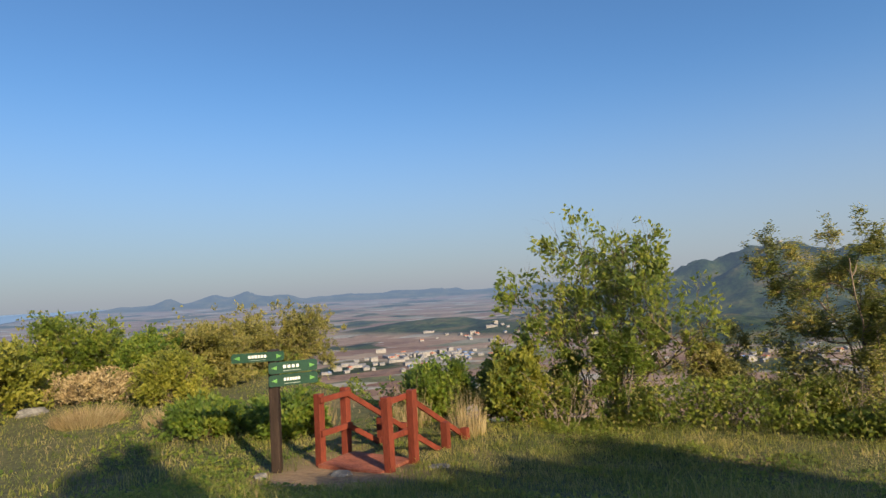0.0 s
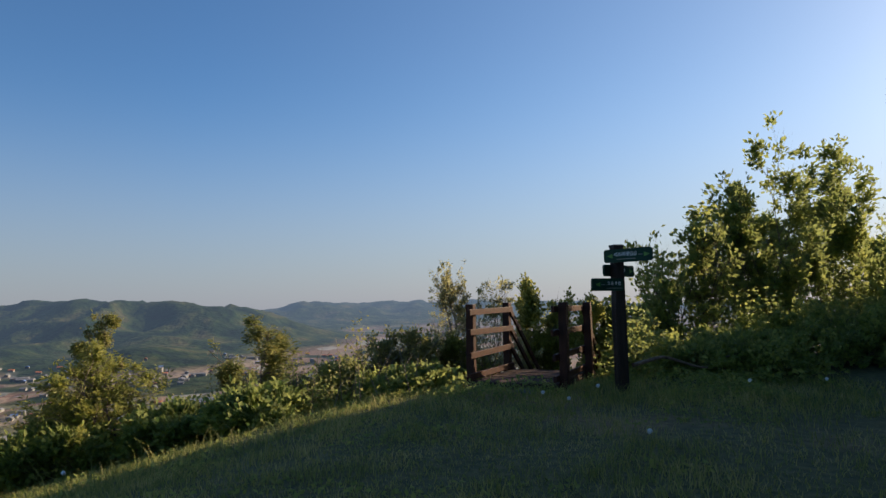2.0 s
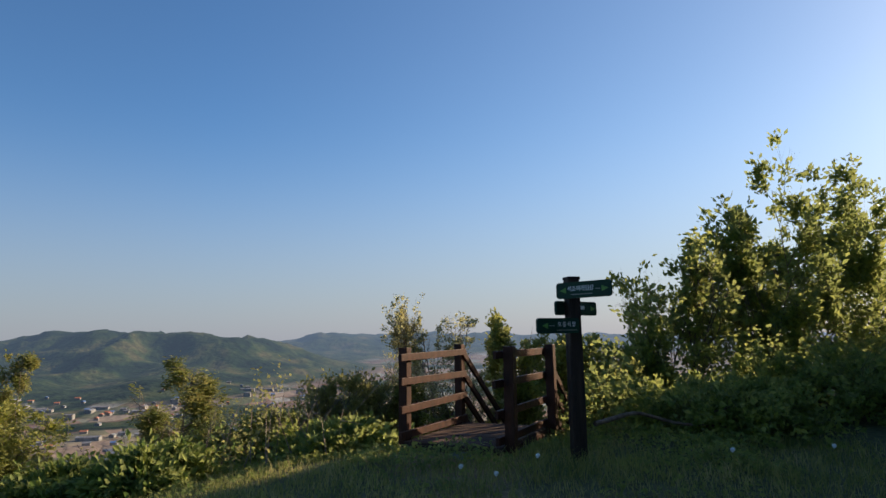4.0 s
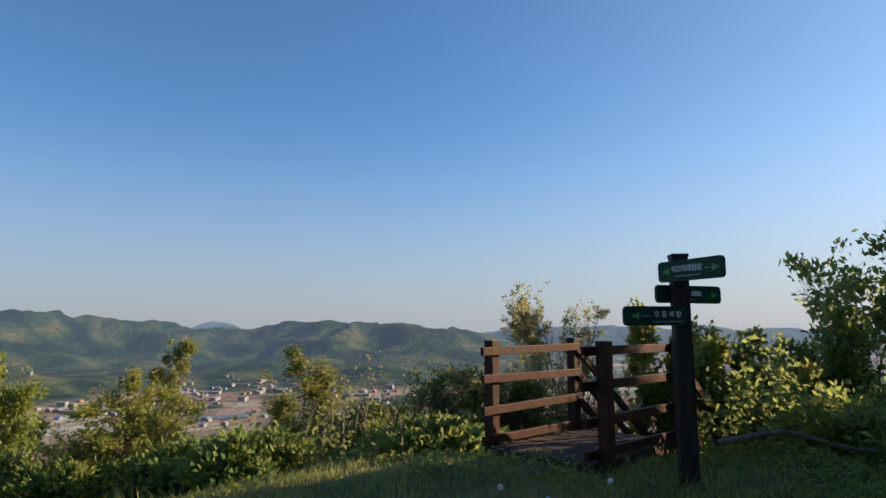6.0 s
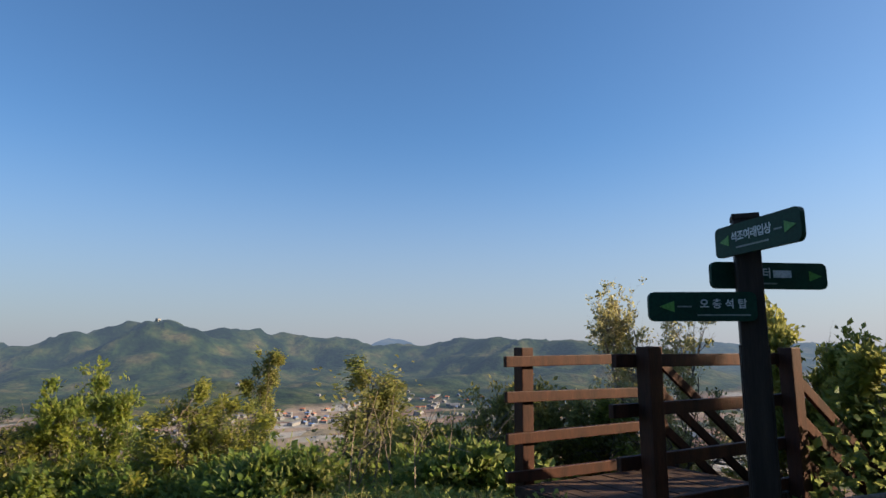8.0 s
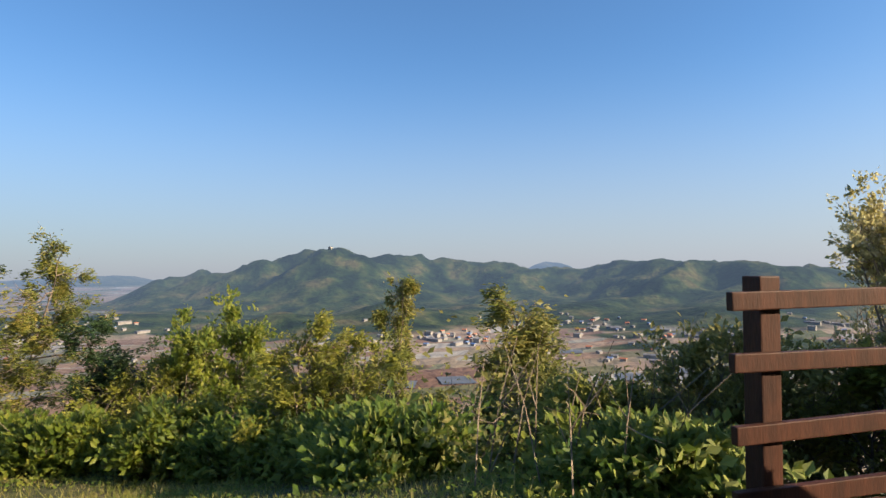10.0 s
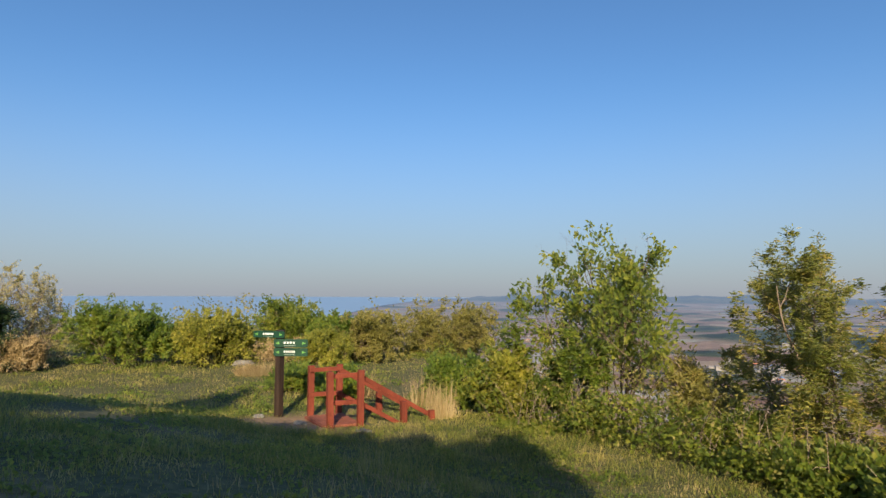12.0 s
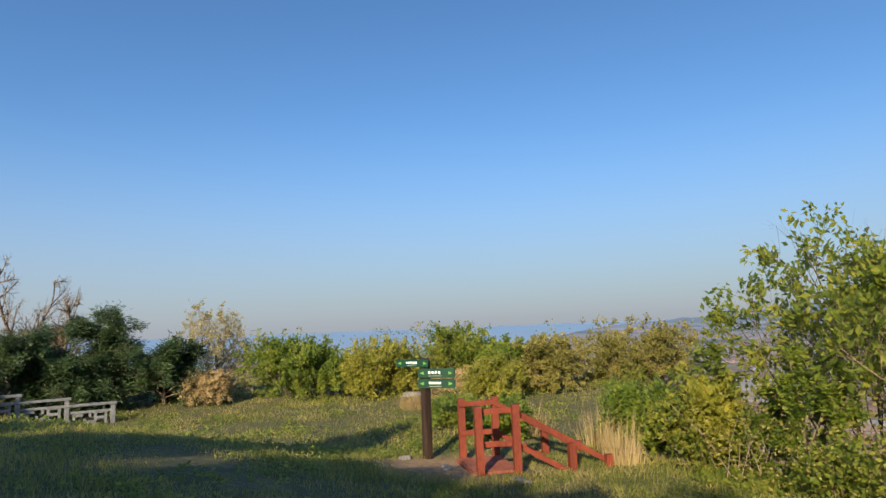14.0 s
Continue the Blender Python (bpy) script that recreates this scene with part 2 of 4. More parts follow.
def thing(name, x, y, z, turn=0.0, label="", category="", group="", kind=""):
    ob = new(name)
    ob.empty_display_size = 0.2
    ob.matrix_basis = pose(x, y, z, 0, 0, turn)
    return tagged(ob, label, category, group, kind)


def box(bm, size, m=None, edge=0.0):
    made = bmesh.ops.create_cube(bm, size=1.0, matrix=(m or Matrix()) @ Matrix.Diagonal((*size, 1)))
    if edge:
        edges = list({e for v in made["verts"] for e in v.link_edges})
        bmesh.ops.bevel(bm, geom=edges, offset=edge, segments=2, affect="EDGES", profile=0.6)
    return bm


def block(size, m=None, edge=0.006):
    return box(bmesh.new(), size, m, edge)


def beam(a, b, wide, high, edge=0.006):
    """A squared timber from a to b."""
    a, b = Vector(a), Vector(b)
    d = (b - a).normalized()
    side = d.cross(Vector((0, 0, 1))).normalized()
    up = side.cross(d)
    m = Matrix((d, side, up)).transposed().to_4x4()
    m.translation = (a + b) / 2
    return block(((b - a).length, wide, high), m, edge)


def arrays(name, verts, faces, material, smooth=False):
    """A mesh from numpy arrays; faces all have the same number of corners."""
    me = bpy.data.meshes.new(name)
    me.vertices.add(len(verts))
    me.vertices.foreach_set("co", np.asarray(verts, np.float32).ravel())
    n, k = faces.shape
    me.loops.add(n * k)
    me.loops.foreach_set("vertex_index", faces.astype(np.int32).ravel())
    me.polygons.add(n)
    me.polygons.foreach_set("loop_start", np.arange(0, n * k, k, dtype=np.int32))
    me.polygons.foreach_set("use_smooth", np.full(n, smooth))
    me.update(calc_edges=True)
    if material:
        me.materials.append(material)
    return me


# ---- the lie of the land ----
EDGE_TURN = [-180, -135, -118, -104, -90, -80, -71, -62, -50, -35, -20, -5, 8, 13, 24, 55, 80, 120, 180]
EDGE_FAR = [40, 30, 14, 10.2, 8.4, 8.3, 10.0, 11.6, 11.2, 10.8, 11.2, 11.6, 12.0, 13.0, 24.0, 30, 38, 40, 40]
# turn to the left in degrees, distance, height over the plain, width across, depth
FOOTHILLS = [
    (-22, 1250, 35, 110, 130), (-31, 1350, 45, 90, 220), (-38, 1450, 40, 110, 200), (-8, 1500, 35, 260, 150), (4, 1700, 30, 200, 150), (-60, 1350, 35, 130, 160),
    (-48, 1500, 35, 120, 160),
]
MAIN_RIDGE = [
    (-26.3, 2000, 91, 130.5, 330), (-23.9, 2050, 51, 174, 330), (-30.1, 2050, 49, 174, 330), (-32.7, 2050, 85, 145, 330), (-37.4, 2100, 78, 188.5, 330), (-41.6, 2150, 73, 174, 330),
    (-20.3, 2000, 48, 232, 330), (-15, 2100, 40, 290, 330), (-48.8, 2050, 99, 174, 300), (-54.3, 2000, 72, 159.5, 300), (-56.2, 1900, 42, 174, 330), (-62.6, 1900, 46, 174, 330),
    (-66.3, 2000, 90, 246.5, 330), (-11.4, 2300, 54, 90, 200), (-15.6, 2200, 67, 90, 240), (-19.6, 2100, 33, 90, 240),
]
EASTERN_RANGE = [
    (-46.4, 3900, 83, 130, 250), (-43.8, 3900, 68, 150, 250), (-71.4, 2900, 54, 319, 400), (-77.1, 3000, 57, 377, 400), (-85.8, 3300, 75, 435, 400), (-96.2, 3600, 43, 377, 400),
    (-108, 3600, 17, 725, 400),
]
NORTHERN_HILLS = [
    (26.1, 4000, 61, 90, 240), (17.1, 4000, 88, 120, 240), (14.2, 4050, 35, 120, 240), (19.8, 4000, 77, 90, 240), (22.7, 4050, 75, 120, 240), (29.2, 4100, 42, 130, 240),
    (6.5, 4000, 43, 200, 240), (2, 4000, 45, 200, 240), (-2.6, 4000, 36, 200, 240), (-7.9, 3800, 56, 260, 240), (11, 4000, 40, 160, 240),
]
HILLS = FOOTHILLS + MAIN_RIDGE + EASTERN_RANGE + NORTHERN_HILLS


def fbm(x, y, scale, octaves=4, seed=0.0):
    """Smooth value noise on arrays."""
    total, amp = np.zeros_like(x), 1.0
    for k in range(octaves):
        u, v = x / scale + 17.3 * k + seed, y / scale + 9.1 * k - seed
        i, j = np.floor(u), np.floor(v)
        fu, fv = u - i, v - j
        fu, fv = fu * fu * (3 - 2 * fu), fv * fv * (3 - 2 * fv)
        def h(a, b):
            s = np.sin(a * 127.1 + b * 311.7) * 43758.5453
            return s - np.floor(s)
        total += amp * ((h(i, j) * (1 - fu) + h(i + 1, j) * fu) * (1 - fv) + (h(i, j + 1) * (1 - fu) + h(i + 1, j + 1) * fu) * fv - 0.5)
        amp, scale = amp * 0.5, scale * 0.5
    return total


def step(a, b, x):
    s = np.clip((x - a) / (b - a), 0, 1)
    return s * s * (3 - 2 * s)


def plain_level(r):
    """Level of the plain: far out it draws in the distance, so that the horizon lies where a wide country's would."""
    far = 1500 * (20000 / 1500) ** (np.clip(r - 1500, 0, None) / 3400)
    return -110 * np.where(r > 1500, r / far, 1.0)


def lie(x, y):
    """Height of the ground: a flat-topped knoll, a lower green to the north and west, the hillside and the plain with its hills."""
    x, y = np.asarray(x, float), np.asarray(y, float)
    ax, ay, bx, by = -2.5, -1.5, 13.0, -4.5
    s = np.clip(((x - ax) * (bx - ax) + (y - ay) * (by - ay)) / ((bx - ax) ** 2 + (by - ay) ** 2), 0, 1)
    d = np.hypot(x - ax - s * (bx - ax), y - ay - s * (by - ay))
    z = -1.40 * step(3.6, 11.6, d) + 0.15 * step(12.5, 22.0, d) + 0.05 * fbm(x, y, 2.5, 3)
    r, turn = np.hypot(x - 2, y), np.degrees(np.arctan2(-(x - 2), y))
    rim = np.interp(turn, EDGE_TURN, EDGE_FAR)
    out = np.clip(r - rim, 0, None)
    fall = 110 * (1 - np.exp(-(out ** 1.5) / 900))
    plain_at = step(250, 700, r)
    hills = np.zeros_like(x)
    for h_turn, far, high, wide, deep in HILLS:
        hx, hy = -math.sin(math.radians(h_turn)), math.cos(math.radians(h_turn))
        along, across = x * hx + y * hy - far, x * hy - y * hx
        hills += high * np.exp(-(across / wide) ** 2 - (along / deep) ** 2)
    spur = 1 - np.abs(2 * fbm(x + 60 * fbm(x, y, 300, 2, 8.0), y, 300, 4, 3.0))
    spur = 0.75 * spur + 0.25 * (1 - np.abs(2.4 * fbm(x, y, 150, 3, 11.0)))
    rough = 0.5 + 0.62 * np.clip(spur, 0, 1) + 0.05 * fbm(x, y, 70, 3, 5.0)
    return z - fall + 110 + plain_level(r) + hills * plain_at * rough + 1.5 * plain_at * fbm(x, y, 160, 3)


def floor_at(x, y):
    return float(lie(np.array([x]), np.array([y]))[0])


def land(name, r0, r1, rings, around, material):
    r = np.geomspace(r0, r1, rings)
    a = np.linspace(0, 2 * math.pi, around, endpoint=False)
    rr, aa = np.meshgrid(r, a, indexing="ij")
    x, y = 2 + rr * np.cos(aa), rr * np.sin(aa)
    v = np.stack([x.ravel(), y.ravel(), lie(x, y).ravel()], 1)
    i, j = np.meshgrid(np.arange(rings - 1), np.arange(around), indexing="ij")
    k = (j + 1) % around
    f = np.stack([i * around + j, (i + 1) * around + j, (i + 1) * around + k, i * around + k], -1).reshape(-1, 4)
    ob = new(name, arrays(name, v, f, material, True))
    # height over the plain: woods stand on the hills, fields below them
    rise = ob.data.attributes.new("rise", "FLOAT", "POINT")
    rise.data.foreach_set("value", (v[:, 2] - plain_level(rr.ravel())).astype(np.float32))
    return ob


ground = tagged(land("ground", 0.05, 60, 170, 400, TURF), "worn grassy hilltop ground with bare earth patches", "ground", kind="structure")
hillside = tagged(land("ground", 60, 700, 90, 500, VALLEY), "wooded hillside running down to the plain", "ground", kind="structure")
backdrop = tagged(land("backdrop", 700, 4900, 170, 1100, FAR), "plain with fields and wooded hills, bluish haze painted in", "backdrop", kind="structure")


# the bay far off to the west
WATER, wnt, wb, _ = graph("bay water with painted haze")
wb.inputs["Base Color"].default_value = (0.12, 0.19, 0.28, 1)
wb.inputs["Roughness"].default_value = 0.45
# faint bluish emission stands in for the haze over the water
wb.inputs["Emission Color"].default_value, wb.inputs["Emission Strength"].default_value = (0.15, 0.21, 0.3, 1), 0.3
bump(wnt, wb, noise_tex(wnt, 0.02, 6.0), 0.4, 2.0)
sea_r, sea_a = np.meshgrid(np.linspace(0, 1, 24), np.radians(np.linspace(27, 120, 94)), indexing="ij")
shore = 1950 + 2900 * (1 - step(28, 46, np.degrees(sea_a))) + 420 * fbm(2000 * np.sin(sea_a), 2000 * np.cos(sea_a), 700, 4)
sea_r = np.minimum(shore, 4850) + (4890 - np.minimum(shore, 4850)) * sea_r ** 1.3
i, j = np.meshgrid(np.arange(23), np.arange(93), indexing="ij")
quads = np.stack([i * 94 + j, i * 94 + j + 1, (i + 1) * 94 + j + 1, (i + 1) * 94 + j], -1).reshape(-1, 4)
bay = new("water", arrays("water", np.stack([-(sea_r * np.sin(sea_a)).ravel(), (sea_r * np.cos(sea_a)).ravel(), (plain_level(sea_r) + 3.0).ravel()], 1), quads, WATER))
tagged(bay, "calm blue bay beyond the plain, haze painted in as faint emission", "water", kind="structure")


# ---- timber stairs with rails ----
def stair_gate(name, corner, turn, wide, deep, tall, rails, gap, timber, deck, slope, run, label, overhang, seed, middle=0.0):
    """A landing between four posts, with a flight going down beyond it. The local x axis runs down the flight, y to its left."""
    rng = random.Random(seed)
    root = thing(name, *corner, turn, label, "stair railing")
    post = 0.12

    def upright(px, py, top, bottom):
        lean = pose(px, py, 0, rng.uniform(-0.8, 0.8), rng.uniform(-0.8, 0.8), rng.uniform(-2, 2))
        bm = block((post, post, top - bottom), lean @ pose(0, 0, (top + bottom) / 2), 0.008)
        for v in bm.verts:
            v.co += 0.004 * noise.noise_vector(v.co * 5 + Vector((seed, px, py)))
        return part("post", bm, timber, root)

    for px in (0.0, deep):
        for py in (0.0, -wide):
            upright(px, py, tall + rng.uniform(-0.015, 0.015), -0.35)
    for py, inside in ((0.0, -1), (-wide, 1)):
        y = py + inside * (post / 2 + 0.022)
        for k in range(rails):
            z = tall - 0.1 - k * gap + rng.uniform(-0.01, 0.01)
            start = -overhang * rng.uniform(0.85, 1.1)
            part("rail", beam((start, y, z + rng.uniform(-0.012, 0.012)), (deep + 0.05, y, z + rng.uniform(-0.012, 0.012)), 0.045, 0.09), timber, root)
            reach = middle if middle and k else run
            part("rail", beam((deep - 0.03, y - inside * 0.002, z), (deep + reach, y - inside * 0.002, z - slope * reach), 0.042, 0.088), timber, root)
        if middle:
            upright(deep + middle - 0.05, py, tall - 0.1 - slope * middle, tall - slope * middle - 1.4)
        upright(deep + run - 0.06, py, tall - slope * run + 0.05, tall - slope * run - 1.5)
    n = max(4, round(deep / 0.14))
    for k in range(n):
        w = (deep + 0.14) / n
        part("plank", block((w - 0.008, wide - 0.14, 0.045), pose(-0.09 + w * (k + 0.5), -wide / 2, 0.03 + rng.uniform(-0.003, 0.003)), 0.004), deck, root)
    part("fascia", block((0.045, wide - 0.13, 0.2), pose(-0.12, -wide / 2, -0.05)), deck, root)
    for side in (-0.09, -wide + 0.09):
        part("joist", block((deep, 0.05, 0.2), pose(deep / 2, side, -0.1)), timber, root)
    for k in range(int(run * slope / 0.17)):
        part("step", block((0.3, wide - 0.16, 0.05), pose(deep + 0.2 + 0.17 / slope * k, -wide / 2, -0.14 - 0.17 * k), 0.004), deck, root)
    for side in (-0.09, -wide + 0.09):
        part("stringer", beam((deep, side, -0.15), (deep + run, side, -0.15 - slope * run), 0.05, 0.22), timber, root)
    return root


stair_gate("stair_railing", (-2.07, 9.96, -1.41), 61, 1.33, 0.62, 1.1, 2, 0.52, RED_WOOD, DECK_RED, 0.58, 1.65,
           "red painted timber stair railing beside a green signpost", 0.06, 3, 1.0)
stair_gate("stair_railing", (10.72, -0.06, 0.06), -20, 1.42, 1.62, 1.18, 4, 0.32, CREOSOTE, DECK_BROWN, 0.75, 1.9,
           "brown timber stair landing with four weathered rails", 0.27, 5)


# ---- signposts ----
def letter(sign, size, material, parent, m):
    """One flat letter standing a little proud of a board; m takes the letter's plane to the board's parent."""
    cu = bpy.data.curves.new("letter", "FONT")
    cu.body, cu.size, cu.align_x, cu.align_y, cu.extrude, cu.offset = sign, size, "CENTER", "CENTER", 0.001, 0.0012
    tmp = bpy.data.objects.new("letter", cu)
    scene.collection.objects.link(tmp)
    bpy.context.view_layer.update()
    me = bpy.data.meshes.new_from_object(tmp.evaluated_get(bpy.context.evaluated_depsgraph_get()))
    bpy.data.objects.remove(tmp)
    me.materials.clear()
    me.materials.append(material)
    me.transform(m)
    ob = new("letter", me)
    ob.parent = parent
    return ob


def arrow(m, size):
    bm = bmesh.new()
    pts = [(-size, -size * 0.75), (size, 0), (-size, size * 0.75)]
    low = [bm.verts.new(m @ Vector((a, b, 0))) for a, b in pts]
    top = [bm.verts.new(m @ Vector((a, b, 0.002))) for a, b in pts]
    bm.faces.new(top), bm.faces.new(low[::-1])
    for k in range(3):
        bm.faces.new((low[k], low[(k + 1) % 3], top[(k + 1) % 3], top[k]))
    return bm


def board(root, height, turn, length, near, high, words, letter_at, letter_size, arrows, bars, off=0.085):
    """A board with rounded ends fixed flat to the post, reaching from -near to length - near along its own line; its face looks to local -y."""
    m = pose(0, 0, height, 0, 0, turn)
    bm = bmesh.new()
    rad = 0.035
    ring = []
    for cx, cz, a0 in ((length - near - rad, high / 2 - rad, 0), (-near + rad, high / 2 - rad, 90), (-near + rad, -high / 2 + rad, 180), (length - near - rad, -high / 2 + rad, 270)):
        for a in (0, 30, 60, 90):
            ring.append((cx + rad * math.cos(radians(a0 + a)), cz + rad * math.sin(radians(a0 + a))))
    front = [bm.verts.new(m @ Vector((a, -off - 0.028, b))) for a, b in ring]
    back = [bm.verts.new(m @ Vector((a, -off, b))) for a, b in ring]
    bm.faces.new(front), bm.faces.new(back[::-1])
    for k in range(len(ring)):
        j = (k + 1) % len(ring)
        bm.faces.new((front[k], back[k], back[j], front[j]))
    bmesh.ops.recalc_face_normals(bm, faces=bm.faces[:])
    ob = part("board", bm, SIGN_GREEN, root, "green enamelled board with rounded corners and white lettering")
    face = m @ pose(0, -off - 0.029, 0, 90, 0, 0)
    if words:
        pitch = letter_size * (0.62 if " " in words else 0.88)
        for k, sign in enumerate(words):
            if sign != " ":
                letter(sign, letter_size, SIGN_WHITE, ob, face @ pose(letter_at + pitch * (k - (len(words) - 1) / 2), 0.012, 0))
    for x, flip in arrows:
        part("arrow", arrow(face @ pose(x, 0, 0.0005, 0, 0, 180 if flip else 0), 0.042), SIGN_LIME, ob, "light green painted arrow")
    for x, y, w, h in bars:
        part("small_print", block((w, h if h > 0.02 else h * 0.75, 0.002), face @ pose(x, y, 0.001), 0), SIGN_WHITE if h > 0.02 else SIGN_GREY, ob)
    return ob


def signpost(x, y, z, tall, turn, timber, label):
    root = thing("signpost", x, y, z, turn, label, "signpost")
    bm = block((0.14, 0.14, tall + 0.4), pose(0, 0, tall / 2 - 0.2), 0.012)
    part("post", bm, timber, root)
    for k in (-1, 1):
        part("batten", block((0.035, 0.152, tall * 0.62), pose(0.042 * k, 0, tall * 0.33), 0.004), timber, root)
    part("cap", block((0.15, 0.15, 0.035), pose(0, 0, tall + 0.012), 0.008), timber, root)
    return root


def blocks_of(n, x0, pitch, w, h, y=0.012):
    return [(x0 + pitch * k, y, w, h) for k in range(n)]


post_a = signpost(-2.65, 9.6, -1.42, 1.82, 0, DARK_WOOD, "dark timber signpost with three green direction boards")
board(post_a, 1.76, 15, 0.76, 0.6, 0.14, "", 0, 0, [(-0.52, True), (0.09, False)], blocks_of(6, -0.34, 0.045, 0.034, 0.042) + [(-0.23, -0.042, 0.24, 0.01)])
board(post_a, 1.58, 28, 0.74, 0.1, 0.17, "", 0, 0, [(0.56, False), (-0.02, True)], blocks_of(4, 0.14, 0.065, 0.042, 0.045) + [(0.25, -0.05, 0.26, 0.014)])
board(post_a, 1.39, 28, 0.74, 0.1, 0.17, "", 0, 0, [(0.56, False), (-0.02, True)], blocks_of(6, 0.14, 0.042, 0.032, 0.042) + [(0.25, -0.05, 0.24, 0.014)])
post_b = signpost(9.97, -2.13, -0.05, 2.04, 20, DARK_WOOD, "dark timber signpost with three green boards pointing different ways")
board(post_b, 1.91, -149, 0.70, 0.13, 0.18, "석조여래입상", 0.19, 0.064, [(0.5, False), (-0.04, True)], [(0.2, -0.048, 0.27, 0.013), (0.41, 0.0, 0.06, 0.012)])
board(post_b, 1.72, -62, 0.76, 0.18, 0.16, "약수터", 0.12, 0.066, [(0.5, False)], [(0.28, 0.01, 0.12, 0.045), (0.14, -0.048, 0.2, 0.012)], -0.115)
board(post_b, 1.52, -70, 0.61, 0.63, 0.165, "오 층 석 탑", -0.21, 0.058, [(-0.53, True)], [(-0.21, -0.048, 0.3, 0.011), (-0.43, 0.0, 0.08, 0.011)])


# ---- plants ----
def tubes(lines, sides):
    """Tapered stems: lines of (points, radii) as one mesh's arrays."""
    vs, fs, base = [], [], 0
    for pts, rad in lines:
        pts, rad = np.asarray(pts), np.asarray(rad)
        d = np.gradient(pts, axis=0)
        d /= np.linalg.norm(d, axis=1, keepdims=True) + 1e-9
        ref = np.where(np.abs(d[:, 2:3]) > 0.9, [[1.0, 0, 0]], [[0, 0, 1.0]])
        a = np.cross(d, ref)
        a /= np.linalg.norm(a, axis=1, keepdims=True) + 1e-9
        b = np.cross(d, a)
        ang = np.arange(sides) * 2 * math.pi / sides
        ring = pts[:, None] + rad[:, None, None] * (np.cos(ang)[None, :, None] * a[:, None] + np.sin(ang)[None, :, None] * b[:, None])
        vs.append(ring.reshape(-1, 3))
        i, j = np.meshgrid(np.arange(len(pts) - 1), np.arange(sides), indexing="ij")
        k = (j + 1) % sides
        fs.append(base + np.stack([i * sides + j, i * sides + k, (i + 1) * sides + k, (i + 1) * sides + j], -1).reshape(-1, 4))
        base += len(pts) * sides
    return np.vstack(vs), np.vstack(fs)


def leaf_arrays(rng, at, along, size, narrow, flat):
    """Folded diamond leaves at the points given, tips roughly along the ways given."""
    n = len(at)
    way = along + rng.normal(0, 0.55, (n, 3))
    way[:, 2] *= 1 - flat
    way /= np.linalg.norm(way, axis=1, keepdims=True) + 1e-9
    # blades turn their faces towards the light
    up = rng.normal(0, 0.55, (n, 3)) + [0.42, -0.64, 0.55]
    side = np.cross(way, up)
    side /= np.linalg.norm(side, axis=1, keepdims=True) + 1e-9
    nrm = np.cross(side, way)
    s = size * rng.uniform(0.55, 1.3, n)[:, None]
    v = np.stack([at, at + way * s * 0.5 + side * s * narrow + nrm * s * 0.08, at + way * s - nrm * s * 0.06, at + way * s * 0.5 - side * s * narrow + nrm * s * 0.08], 1)
    return v.reshape(-1, 3), np.arange(4 * n).reshape(-1, 4)


def grow(rng, stems, high, wide, lean, order, kids, flat, wiggle, thick, low):
    """Stems, branches and twigs filling a crown of that height and width. Returns lines by order, and leaf sites with their ways."""
    lines, sites, ways = [], [], []

    def limb(p, d, length, radius, level):
        n = max(3, int(length / 0.12) + 2) if level < 2 else 4
        pts, cur, q = [p], p.copy(), d.copy()
        for _ in range(n - 1):
            q = q + rng.normal(0, wiggle, 3)
            if level >= 1:
                q[2] += 0.05 * (1 - flat) - 0.10 * flat * np.sign(q[2])
            q /= np.linalg.norm(q)
            cur = cur + q * length / (n - 1)
            pts.append(cur.copy())
        pts = np.array(pts)
        lines.append((level, pts, np.linspace(radius, radius * 0.35, n)))
        if level >= order - 1:
            for f in rng.uniform(0.15, 1.0, 6):
                k = f * (n - 1)
                i = min(int(k), n - 2)
                sites.append(pts[i] + (pts[i + 1] - pts[i]) * (k - i))
                ways.append(q)
        if level < order:
            count = kids[level]
            for k in range(count):
                f = low + (1 - low) * (k + rng.uniform(0, 1)) / count if level == 0 else rng.uniform(0.25, 1.0)
                i = min(int(f * (n - 1)), n - 2)
                out = rng.normal(0, 1, 3)
                out -= out.dot(q) * q
                out /= np.linalg.norm(out) + 1e-9
                if flat and level == 0:
                    out[2] *= 0.25
                way = q * (0.75 - 0.45 * flat) + out * rng.uniform(0.6, 1.1)
                way /= np.linalg.norm(way)
                reach = (wide * 0.5 * (1.15 - 0.65 * f) if level == 0 else length * rng.uniform(0.4, 0.65))
                limb(pts[i], way, reach * rng.uniform(0.7, 1.15), radius * (0.5 if level == 0 else 0.55) * (1.1 - 0.5 * f), level + 1)

    for k in range(stems):
        a = 2 * math.pi * (k + rng.uniform(-0.3, 0.3)) / stems
        tilt = lean * rng.uniform(0.4, 1.1) if stems > 1 else lean * 0.3
        d = np.array([math.cos(a) * math.sin(tilt), math.sin(a) * math.sin(tilt), math.cos(tilt)])
        limb(np.array([0.05 * math.cos(a) * stems ** 0.5, 0.05 * math.sin(a) * stems ** 0.5, -0.15]), d, (high + 0.15) * rng.uniform(0.72, 0.95), thick * rng.uniform(0.7, 1.1), 0)
    return lines, np.array(sites), np.array(ways)


